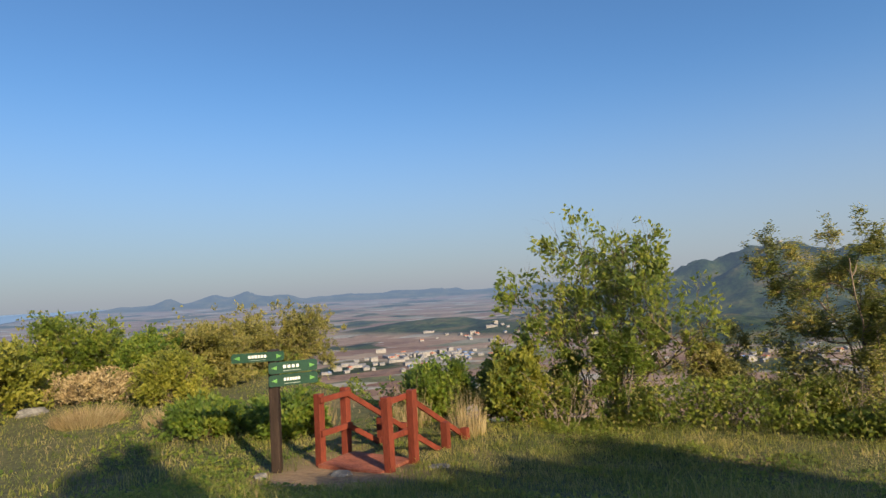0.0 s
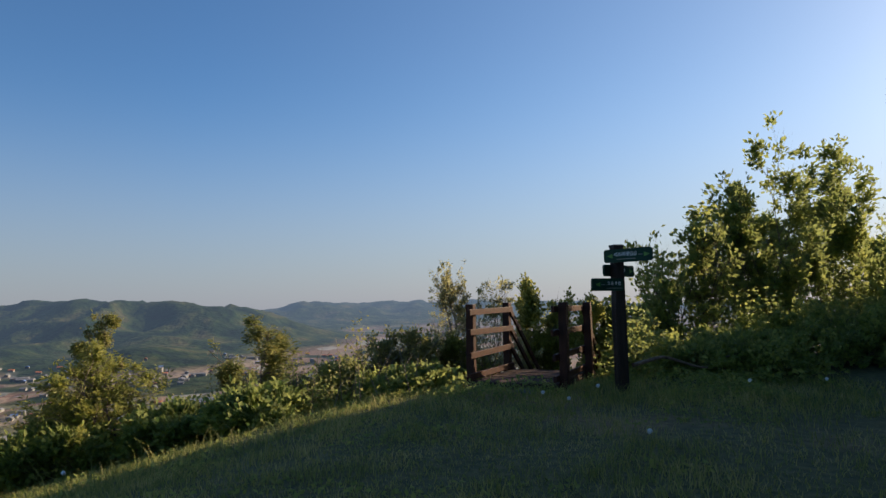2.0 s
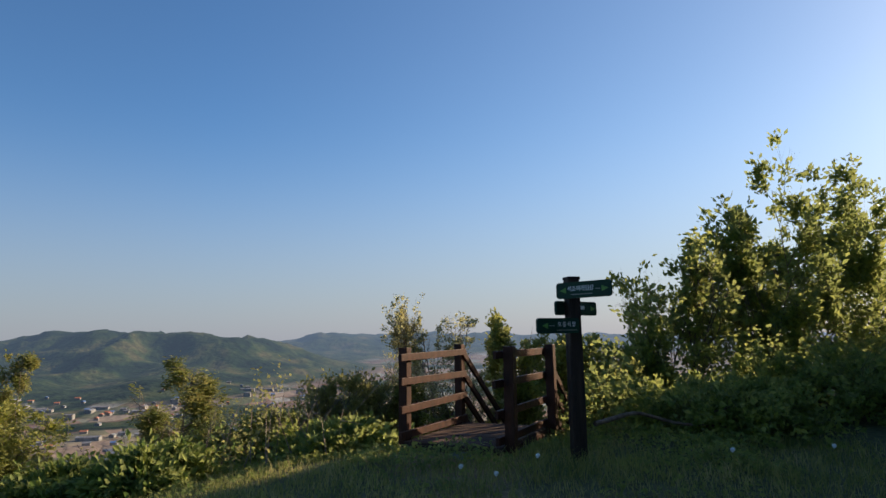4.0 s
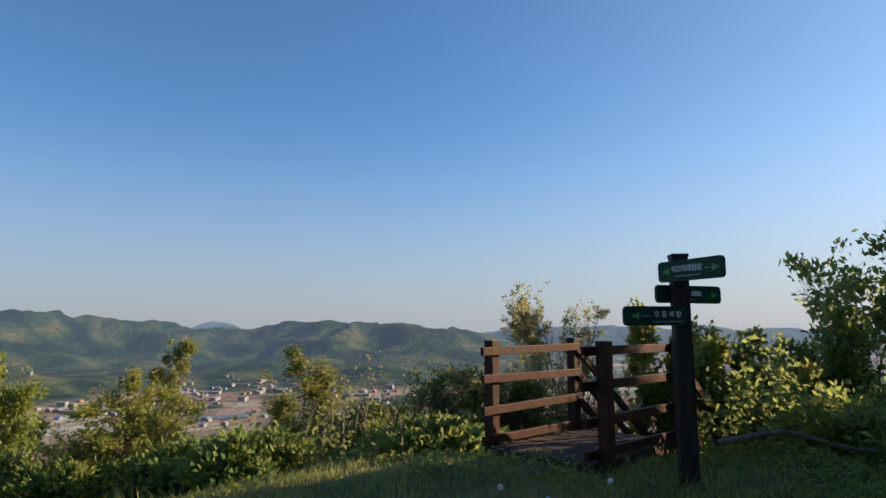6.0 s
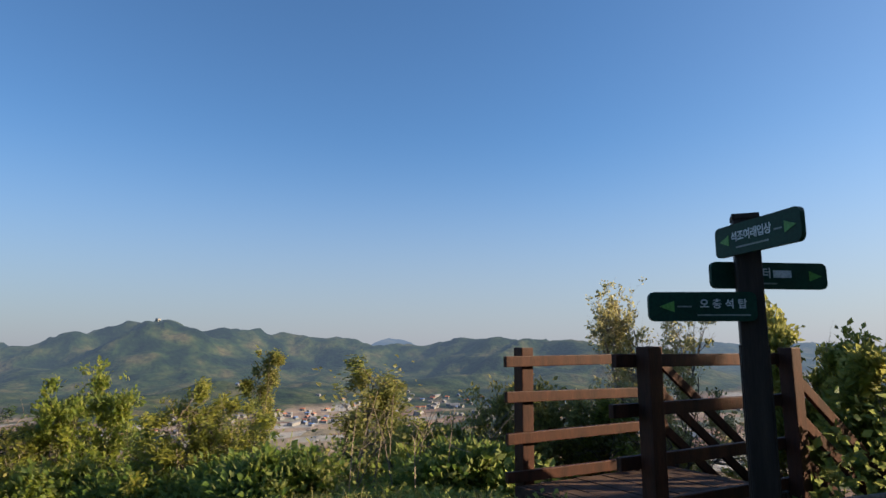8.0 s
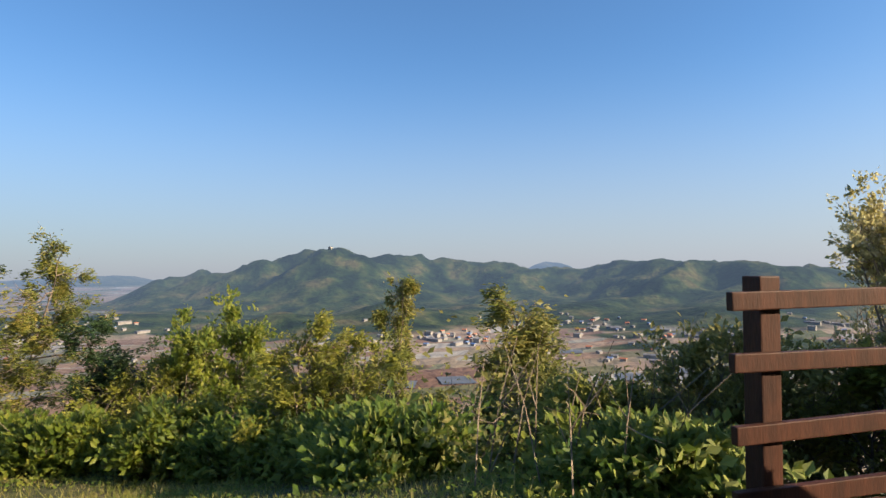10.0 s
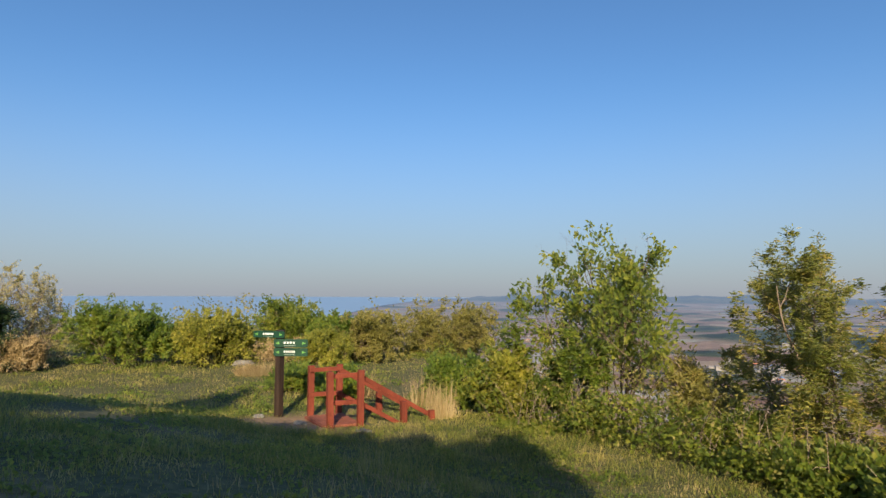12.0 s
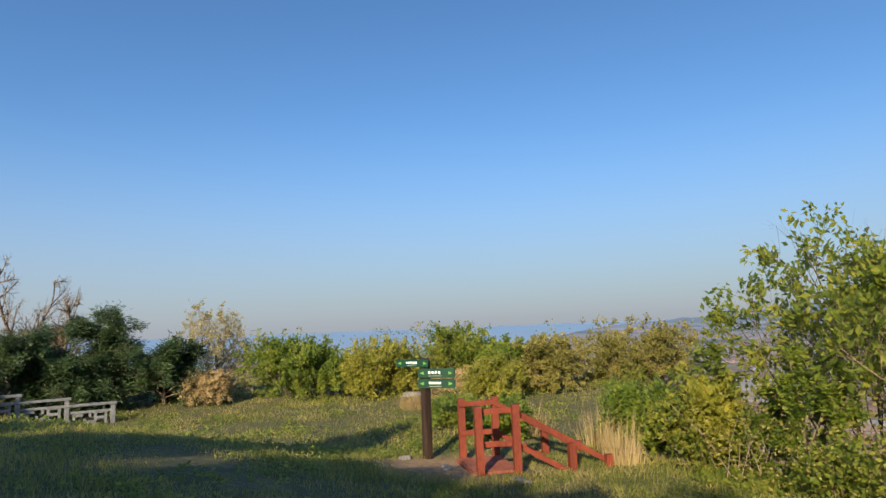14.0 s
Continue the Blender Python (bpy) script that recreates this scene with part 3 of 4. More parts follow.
PLANT_KINDS = {
    # stems, lean, order, kids, flat, wiggle, thick, low, leaves per site, size, narrow, bark
    "tree": (9, 0.62, 3, (8, 5, 3), 0.0, 0.10, 0.036, 0.22, 1.5, 0.13, 0.26, BARK),
    "bush": (10, 0.75, 2, (10, 6), 0.0, 0.13, 0.014, 0.12, 3.6, 0.095, 0.3, BARK),
    "fine": (13, 0.6, 2, (12, 7), 0.0, 0.13, 0.013, 0.12, 3.6, 0.07, 0.3, PALE_BARK),
    "juniper": (3, 0.35, 3, (13, 6, 3), 0.75, 0.17, 0.04, 0.2, 4.5, 0.085, 0.14, PALE_BARK),
    "sparse": (4, 0.5, 3, (8, 5, 3), 0.45, 0.18, 0.026, 0.2, 3.0, 0.08, 0.2, PALE_BARK),
    "bare": (8, 0.75, 3, (9, 6, 4), 0.0, 0.11, 0.03, 0.15, 1, 0.045, 0.35, PALE_BARK),
    "winter": (2, 0.2, 3, (12, 7, 4), 0.0, 0.1, 0.09, 0.25, 1, 0.045, 0.35, BARK),
    "pine": (1, 0.1, 3, (26, 6, 4), 0.6, 0.08, 0.08, 0.1, 5, 0.16, 0.09, BARK),
    "big": (4, 0.35, 3, (12, 7, 5), 0.0, 0.1, 0.1, 0.2, 4, 0.2, 0.3, BARK),
}
SEEDS = [11]


def plant(name, kind, x, y, high, wide, material, label, category, more=1.0, sink=0.0, group="", leaf=1.0, full=0.62, top=None):
    """A plant of that height and width, or one that reaches up to the level top."""
    if top is not None:
        high = top - floor_at(x, y)
    stems, lean, order, kids, flat, wiggle, thick, low, per, size, narrow, bark = PLANT_KINDS[kind]
    SEEDS[0] += 7
    rng = np.random.default_rng(SEEDS[0])
    lines, sites, ways = grow(rng, stems, high, wide, lean, order, kids, flat, wiggle, thick, low)
    root = thing(name, x, y, floor_at(x, y) - sink, 0, label, category, group)
    thick_lines = [(p, r) for lv, p, r in lines if lv < 2]
    thin = [(p, r) for lv, p, r in lines if lv >= 2]
    v, f = tubes(thick_lines, 6)
    if thin:
        v2, f2 = tubes(thin, 3)
        v, f = np.vstack([v, v2]), np.vstack([f, f2 + len(v)])
    trunk = new("trunk", arrays("trunk", v, f, bark, True))
    trunk.parent = root
    crest = max(np.percentile(sites[:, 2], 97), 0.2)
    mid = np.percentile(np.hypot(sites[:, 0], sites[:, 1]), 96)
    fit = np.array([wide * 0.5 / mid, wide * 0.5 / mid, high * 0.9 / crest])
    def fitted(p):
        q = p * fit
        over = np.clip(q[:, 2] / high - 0.9, 0, None)
        q[:, 2] = np.where(over > 0, high * (0.9 + 0.22 * np.tanh(over / 0.22)), q[:, 2])
        return q
    trunk.data.vertices.foreach_set("co", fitted(v).astype(np.float32).ravel())
    n = int(len(sites) * per * more)
    # leaves stand in tufts on the twigs, the tufts in clumps with gaps between
    cell = np.floor(sites / (0.28 if high < 5 else 0.6)).astype(int)
    lot = np.abs(np.sin(cell @ np.array([12.9898, 78.233, 37.719]) + SEEDS[0]) * 43758.5453) % 1.0
    leafed = np.flatnonzero(lot < full)
    each = 7
    tuft = leafed[rng.integers(0, len(leafed), max(n // each, 1))]
    pick = np.repeat(tuft, each)
    n = len(pick)
    at = fitted(sites[pick]) + rng.normal(0, size * leaf * 0.6, (n, 3))
    keep = at[:, 2] > 0.05
    v, f = leaf_arrays(rng, at[keep], ways[pick][keep], size * leaf, narrow, flat)
    crown = new("crown", arrays("crown", v, f, material))
    crown.parent = root
    return root


# beyond the red stairs and on the green
TOP = 1.0  # stands in for a height where the crown's level is given
for px, py, pt, pw in ((-17.1, 4.1, 1.4, 3.2), (-16.2, 8.9, 0.8, 2.8), (-16.9, 6.0, 0.5, 3.0), (-17.6, 2.2, 1.7, 3.4)):
    plant("pine_tree", "pine", px, py, TOP, pw, NEEDLE_DARK, "low dark pine close behind the lattice fence", "pine tree", 1.3, top=pt)
plant("tree", "tree", 3.4, 13.65, TOP, 4.6, LEAF_BRIGHT, "young broadleaf tree with bright spring leaves on several stems", "tree", 0.62, full=0.5, top=2.65)
plant("shrub", "sparse", 3.1, 12.1, TOP, 1.5, LEAF_GREEN, "thin sapling with a bare stem by the young tree", "shrub", 0.9, top=0.5)
plant("shrub", "bush", 1.1, 12.7, TOP, 1.7, LEAF_YELLOW, "dense yellow-green shrub beside the red stairs", "shrub", 1.4, top=0.0)
plant("shrub", "bush", -0.5, 13.4, TOP, 1.8, LEAF_GREEN, "dark green shrub below the red stairs", "shrub", top=-0.35)
plant("shrub", "sparse", 2.0, 12.9, TOP, 1.6, LEAF_GREEN, "thin green sapling on the slope by the stairs", "shrub", 1.2, top=-0.2)
plant("shrub", "fine", -6.9, 23.0, TOP, 4.3, LEAF_OLIVE, "large olive-brown shrub with fine leaves", "shrub", 1.3, leaf=1.3, top=0.82)
plant("shrub", "fine", -7.6, 18.6, TOP, 2.9, LEAF_OLIVE, "olive shrub with pale stems at its foot", "shrub", 1.1, leaf=1.2, top=0.5)
plant("shrub", "bush", -7.2, 15.7, TOP, 1.8, LEAF_YELLOW, "yellow-green shrub with large leaves", "shrub", 0.7, top=-0.1)
plant("shrub", "fine", -9.6, 16.6, TOP, 2.6, DRY, "low reddish-brown thicket of dry stems", "shrub", 0.4, top=-0.5)
plant("shrub", "bush", -11.2, 18.0, TOP, 3.2, LEAF_BRIGHT, "green shrub with upright shoots at the edge of the green", "shrub", 1.0, leaf=1.2, top=0.92)
plant("shrub", "bush", -8.9, 18.2, TOP, 2.2, LEAF_GREEN, "rounded green shrub behind the signpost", "shrub", 1.0, leaf=1.2, top=0.35)
plant("shrub", "bush", -11.6, 14.6, TOP, 3.0, LEAF_YELLOW, "yellowish shrub beside a larger green one", "shrub", 1.0, leaf=1.2, top=0.5)
plant("shrub", "bush", -13.8, 12.6, TOP, 3.6, LEAF_GREEN, "broad green shrub on the grassy bank", "shrub", 1.4, leaf=1.2, top=0.8)
plant("shrub", "bare", -16.3, 10.7, TOP, 3.7, LEAF_PALE, "pale half-bare shrub with blossom twigs", "shrub", 1.1, leaf=1.2, top=2.1)
plant("shrub", "fine", -14.9, 9.9, TOP, 1.7, DRY, "dry reddish-brown shrub on the bank", "shrub", 0.6, top=-0.25)
plant("pine_tree", "pine", -16.8, 7.6, TOP, 3.0, NEEDLE_DARK, "dark bushy pine tree at the edge of the green", "pine tree", 1.4, top=2.0)
plant("pine_tree", "pine", -20.5, 5.6, TOP, 3.6, NEEDLE_DARK, "dark pine tree behind the lattice fence", "pine tree", 1.2, top=1.6)
plant("bare_tree", "winter", -18.2, 6.2, TOP, 2.6, LEAF_PALE, "bare tree with thin upright branches", "tree", 0.05, top=3.0)
plant("bare_tree", "winter", -19.2, 4.9, TOP, 2.8, LEAF_PALE, "tall bare tree with thin branches", "tree", 0.05, top=4.1)
plant("shrub", "bush", -4.9, 12.4, TOP, 1.7, LEAF_GREEN, "low dark green bush near the signpost", "shrub", 0.8, top=-0.8)
plant("shrub", "bush", -3.2, 12.2, TOP, 1.4, LEAF_GREEN, "low leafy bush behind the red stairs", "shrub", 0.8, top=-0.7)
# along the rim towards the brown stairs
plant("shrub", "sparse", 5.5, 13.0, TOP, 1.9, LEAF_OLIVE, "thin dry bush beside the young tree", "shrub", 0.9, top=0.3)
plant("juniper", "juniper", 7.74, 12.17, TOP, 3.5, NEEDLE, "ragged juniper with a broken reddish top", "juniper", 1.7, full=0.6, top=2.15)
plant("juniper", "juniper", 9.6, 11.3, TOP, 2.3, NEEDLE_DARK, "dark low juniper beside a taller one", "juniper", 1.3, top=0.45)
plant("shrub", "bush", 10.92, 9.57, TOP, 2.3, LEAF_BRIGHT, "bright green shrub with upright leafy shoots", "shrub", 0.9, top=0.75)
plant("shrub", "sparse", 9.7, 9.6, TOP, 2.2, LEAF_YELLOW, "scrubby bush with yellow shoots", "shrub", 0.8, top=-0.05)
plant("shrub", "sparse", 11.2, 5.9, TOP, 2.3, LEAF_YELLOW, "thin scrubby bush with sunlit leaves", "shrub", 0.9, full=0.5, top=0.6)
plant("juniper", "sparse", 13.42, 8.11, TOP, 2.1, NEEDLE, "sparse leaning juniper on the hillside", "juniper", 1.1, full=0.45, top=1.35)
plant("shrub", "sparse", 11.6, 7.3, TOP, 2.2, LEAF_OLIVE, "low dry bush at the rim", "shrub", 0.9, top=-0.1)
plant("juniper", "juniper", 12.82, 3.98, TOP, 2.3, NEEDLE, "small juniper with level branches", "juniper", 1.0, full=0.55, top=0.93)
plant("shrub", "sparse", 12.0, 2.5, TOP, 1.7, LEAF_YELLOW, "thin yellow-green bush near the brown stairs", "shrub", 0.8, top=0.3)
plant("shrub", "fine", 13.0, 1.4, TOP, 1.9, LEAF_OLIVE, "twiggy olive-green bush beside the brown stairs", "shrub", 0.5, top=0.8)
plant("shrub", "bush", 11.2, 0.95, TOP, 1.4, LEAF_GREEN, "low dark green bush against the landing's rails", "shrub", 0.9, top=0.2)
plant("shrub", "bare", 13.9, 0.0, TOP, 2.6, LEAF_PALE, "half-bare shrub with pale blossom below the landing", "shrub", 1.3, full=0.45, top=1.95)
plant("shrub", "sparse", 13.4, 0.4, TOP, 1.8, LEAF_YELLOW, "yellow-green bush below the landing", "shrub", 1.2, top=0.6)
plant("shrub", "bush", 14.9, -1.35, TOP, 1.5, LEAF_YELLOW, "sunlit yellow-green shrub beyond the brown stairs", "shrub", 0.9, full=0.5, top=1.65)
plant("shrub", "bush", 13.7, -2.55, TOP, 1.5, LEAF_YELLOW, "upright yellow-green shrub behind the signpost", "shrub", 0.9, full=0.5, top=1.2)
plant("shrub", "bush", 14.9, -3.4, TOP, 2.4, LEAF_BRIGHT, "loose green bush by the signpost", "shrub", 0.8, top=1.05)
plant("shrub", "bush", 12.7, -4.5, TOP, 3.0, LEAF_GREEN, "low dark bush in the shade of the trees", "shrub", 1.2, top=0.6)
plant("shrub", "bush", 13.6, -6.6, TOP, 3.4, LEAF_GREEN, "dark bush under the large tree", "shrub", 1.2, top=1.0)
plant("shrub", "bush", 14.8, -9.0, TOP, 4.0, LEAF_GREEN, "dark thicket behind the large tree", "shrub", 1.3, top=1.5)
plant("tree", "tree", 15.8, -4.6, TOP, 3.3, LEAF_BRIGHT, "many-stemmed tree with backlit leaves", "tree", 0.45, full=0.42, top=3.15, leaf=1.1)
plant("tree", "tree", 17.4, -6.7, TOP, 3.8, LEAF_GREEN, "leafy tree with dark stems at the clearing's edge", "tree", 0.9, full=0.55, leaf=1.1, top=4.4)
plant("tree", "tree", 19.0, -9.2, TOP, 5.6, LEAF_GREEN, "large dense tree at the clearing's edge", "tree", 1.7, full=0.65, leaf=1.2, top=5.8)
plant("pine_tree", "pine", 16.8, -11.0, TOP, 3.2, NEEDLE_DARK, "dark pine reaching over the broadleaf trees", "pine tree", 0.8, top=6.9)
plant("tree", "big", 15.4, -13.2, 7.2, 4.6, LEAF_GREEN, "loose tree behind the shaded turf", "tree", 0.5, 0.0, "", 1.3, 0.5)
plant("shrub", "sparse", 13.4, 2.6, TOP, 1.8, LEAF_YELLOW, "thin sunlit scrub below the rim", "shrub", 0.6, top=0.1)
plant("shrub", "sparse", 6.3, 11.6, TOP, 1.8, LEAF_BRIGHT, "leafy weeds at the foot of the juniper", "shrub", 1.2, top=-0.6)
for bx, by, bh, bw in ((9.6, 7.6, 0.8, 1.6), (8.5, 8.9, 0.65, 1.5), (7.5, 9.9, 0.55, 1.4), (10.4, 6.3, 0.7, 1.6), (10.9, 4.7, 0.6, 1.5), (10.6, 3.2, 0.5, 1.4)):
    plant("bramble", "bush", bx, by, bh, bw, LEAF_BRIGHT if by > 6.5 else LEAF_GREEN, "low bramble mound with broad leaves", "bramble", 0.9, 0.0, "brambles along the rim", 1.15, 0.75)
# the wood on the south side, which shades the knoll
for tx, ty, th, tw in ((11.6, -11.6, 9.2, 4.6), (16.4, -14.0, 12.2, 5.0), (18.8, -16.2, 12.8, 3.8), (28.0, -17.4, 12.4, 3.8), (13.6, -14.8, 12.2, 6), (10.6, -14.4, 11.4, 6.5), (6.8, -13.5, 9.6, 6.6), (1.0, -11.5, 8.4, 6.0), (-5.5, -11, 7.6, 5.4), (9.5, -18, 12, 7), (3.5, -16.5, 9.2, 6), (-2.5, -15.5, 9.4, 6)):
    plant("tree", "big", tx, ty, th, tw, LEAF_GREEN, "tall dense broadleaf tree of the wood beside the knoll", "tree", 0.9 if tx > 5 else 0.5, 0.0, "wood beside the knoll", 1.5, 0.8 if tx > 5 else 0.55)


# ---- grass and weeds ----
def rim_at(turn):
    return np.interp(turn, EDGE_TURN, EDGE_FAR)


def blades(name, count, x0, x1, y0, y1, tall, width, material, label, category, patch, seed, inside=0.6):
    rng = np.random.default_rng(seed)
    x, y = rng.uniform(x0, x1, count), rng.uniform(y0, y1, count)
    r, turn = np.hypot(x - 2, y), np.degrees(np.arctan2(-(x - 2), y))
    dens = 0.5 + fbm(x, y, 1.6, 3, seed) * 1.3
    on_deck = ((np.abs((x + 1.25) * 0.885 - (y - 9.9) * 0.47) < 0.7) & (np.abs((x + 1.25) * 0.47 + (y - 9.9) * 0.885) < 0.55)) | ((np.abs((x - 11.2) * 0.94 - (y + 0.98) * 0.342) < 1.0) & (np.abs((x - 11.2) * 0.342 + (y + 0.98) * 0.94) < 0.8))
    keep = (r < rim_at(turn) + inside) & (rng.uniform(0, 1, count) < patch + dens) & ~on_deck & (np.hypot(x + 1.7, y - 9.1) * rng.uniform(0.6, 1.4, count) > 1.1)
    x, y = x[keep], y[keep]
    n = len(x)
    z = lie(x, y)
    a = rng.uniform(0, 2 * math.pi, n)
    h = tall * rng.uniform(0.35, 1.25, n) * (0.45 + 0.8 * np.clip(fbm(x, y, 2.3, 3, seed + 4) + 0.3, 0, 1) + 1.3 * np.clip(fbm(x, y, 0.42, 2, seed + 9) + 0.05, 0, 1))
    bend = h * rng.uniform(0.15, 0.9, n)
    b = rng.uniform(0, 2 * math.pi, n)
    w = width * rng.uniform(0.6, 1.3, n)
    foot = np.stack([x, y, z - 0.01], 1)
    side = np.stack([np.cos(a) * w, np.sin(a) * w, np.zeros(n)], 1)
    mid = foot + np.stack([np.cos(b) * bend * 0.3, np.sin(b) * bend * 0.3, h * 0.6], 1)
    tip = foot + np.stack([np.cos(b) * bend, np.sin(b) * bend, h], 1)
    v = np.stack([foot - side, foot + side, mid + side * 0.7, tip, mid - side * 0.7], 1).reshape(-1, 3)
    k = np.arange(n)[:, None] * 5
    f = (k + np.array([[0, 1, 2, 4]]))
    f2 = (k + np.array([[4, 2, 3, 3]]))
    me = bpy.data.meshes.new(name)
    faces3 = np.vstack([np.stack([f[:, 0], f[:, 1], f[:, 2]], 1), np.stack([f[:, 0], f[:, 2], f[:, 3]], 1), f2[:, :3]])
    ob = new(name, arrays(name, v, faces3, material))
    return tagged(ob, label, category, kind="stuff")


blades("grass", 330000, -4, 13.5, -6, 12.5, 0.085, 0.0045, BLADE, "short uneven meadow grass on the knoll", "grass", 0.2, 5)
blades("grass", 150000, -24, -3, -2, 26, 0.1, 0.008, BLADE, "meadow grass on the lower green", "grass", 0.25, 6)
blades("dry_grass", 40000, -14, 12, 3, 20, 0.12, 0.004, DRY, "dry straw-coloured grass among the green", "dry grass", -0.3, 7)
blades("tall_grass", 34000, 2, 13.5, 1, 15, 0.24, 0.0045, BLADE, "tall rough grass along the rim", "grass", -0.3, 8, 1.6)


def weeds(name, count, x0, x1, y0, y1, tall, size, material, label, seed, bias):
    """Low broad-leaved weeds in loose patches in the turf."""
    rng = np.random.default_rng(seed)
    x, y = rng.uniform(x0, x1, count), rng.uniform(y0, y1, count)
    r, turn = np.hypot(x - 2, y), np.degrees(np.arctan2(-(x - 2), y))
    lump = fbm(x, y, 0.9, 4, seed) + bias
    keep = (lump > 0) & (r < rim_at(turn) + 0.5) & (np.hypot(x + 1.7, y - 9.2) > 1.2) & ~((np.abs((x - 11.2) * 0.94 - (y + 0.98) * 0.342) < 1.05) & (np.abs((x - 11.2) * 0.342 + (y + 0.98) * 0.94) < 0.75))
    x, y, lump = x[keep], y[keep], lump[keep]
    at = np.stack([x, y, lie(x, y) + tall * rng.uniform(0.1, 1, len(x)) * np.clip(lump * 3, 0.2, 1.2)], 1)
    v, f = leaf_arrays(rng, at, rng.normal(0, 0.8, at.shape) + [0, 0, 0.25], size, 0.3, 0.4)
    return tagged(new(name, arrays(name, v, f, material)), label, "weeds", kind="stuff")


weeds("weeds", 60000, -4, 13, -6, 13, 0.10, 0.05, LEAF_GREEN, "low green broad-leaved weeds in the turf", 41, -0.12)
weeds("weeds", 42000, -4, 13, 2, 13, 0.16, 0.06, LEAF_BRIGHT, "bright green weed clumps in the turf", 42, -0.22)
weeds("weeds", 52000, -22, -3, -1, 24, 0.14, 0.08, LEAF_GREEN, "weeds in the grass of the lower green", 43, -0.2)


weeds("weeds", 7000, 9.3, 11.4, -4.2, 1.6, 0.2, 0.06, LEAF_GREEN, "tall dark weeds round the posts of the brown stairs", 44, 0.1)
blades("tall_grass", 9000, 8.9, 12.5, -5.0, 2.2, 0.15, 0.005, BLADE, "tall grass round the signpost and the brown stairs", "grass", 0.0, 9)


def undergrowth(name, count, t0, t1, before, after, tall, size, material, label, seed):
    """Leafy weeds and brambles along the rim of the hilltop."""
    rng = np.random.default_rng(seed)
    turn = rng.uniform(t0, t1, count)
    r = rim_at(turn) + rng.uniform(-before, after, count)
    x, y = 2 - r * np.sin(np.radians(turn)), r * np.cos(np.radians(turn))
    lump = np.clip(0.12 + 4.2 * fbm(x, y, 1.4, 4, seed), 0.02, 1.9)
    on_way = (np.abs((x - 12.4) * 0.342 + (y + 1.4) * 0.94) < 0.8) | (np.abs((x + 0.6) * 0.885 - (y - 11) * 0.47) < 0.75)
    h = tall * lump * rng.uniform(0, 1, count) ** 0.6
    at = np.stack([x, y, lie(x, y) + h], 1)[~on_way]
    v, f = leaf_arrays(rng, at, rng.normal(0, 0.6, at.shape) + [0, 0, 0.3], size, 0.34, 0.3)
    ob = new(name, arrays(name, v, f, material))
    return tagged(ob, label, "undergrowth", kind="stuff")


undergrowth("undergrowth", 13000, -100, -20, 0.2, 2.6, 0.36, 0.08, LEAF_GREEN, "green brambles along the rim", 21)
undergrowth("undergrowth", 15000, -60, 2, 0.5, 1.6, 0.45, 0.085, LEAF_BRIGHT, "bright leafy weeds along the rim", 22)
undergrowth("undergrowth", 10000, -80, 4, 0.6, 2.4, 0.75, 0.06, LEAF_OLIVE, "dry brown scrub along the rim", 26)
undergrowth("undergrowth", 14000, -130, -96, 1.2, 3.0, 0.8, 0.09, LEAF_GREEN, "dark undergrowth below the trees", 23)
undergrowth("undergrowth", 12000, 2, 26, 0.3, 4.0, 0.6, 0.09, LEAF_BRIGHT, "green weeds beyond the red stairs", 24)
undergrowth("undergrowth", 20000, 24, 100, 0.8, 3.0, 1.3, 0.13, LEAF_OLIVE, "scrub and low bushes behind the lower green", 25)


def twigs(name, count, t0, t1, before, after, tall, label, seed):
    """Thin dry stems standing among the undergrowth."""
    rng = np.random.default_rng(seed)
    lines = []
    for _ in range(count):
        turn = rng.uniform(t0, t1)
        r = float(rim_at(turn)) + rng.uniform(-before, after)
        x, y = 2 - r * math.sin(radians(turn)), r * math.cos(radians(turn))
        h, lean = tall * rng.uniform(0.4, 1.1), rng.normal(0, 0.35, 2)
        p = np.array([[x, y, floor_at(x, y)]]) + np.array([[0, 0, 0], [lean[0] * 0.4, lean[1] * 0.4, 0.55], [lean[0], lean[1], 1.0]]) * h
        lines.append((p, np.array([0.008, 0.006, 0.003])))
        q = p[1] + rng.normal(0, 0.2, 3) + [0, 0, 0.15]
        lines.append((np.array([p[1], (p[1] + q) / 2 + rng.normal(0, 0.03, 3), q]), np.array([0.005, 0.004, 0.002])))
    v, f = tubes(lines, 3)
    return tagged(new(name, arrays(name, v, f, PALE_BARK)), label, "twigs", kind="stuff")


twigs("dry_stems", 380, -85, 4, 0.2, 2.2, 1.0, "dry pale stems among the rim's undergrowth", 51)
twigs("dry_stems", 260, 24, 95, 0.4, 2.5, 1.5, "dry stems behind the lower green", 52)


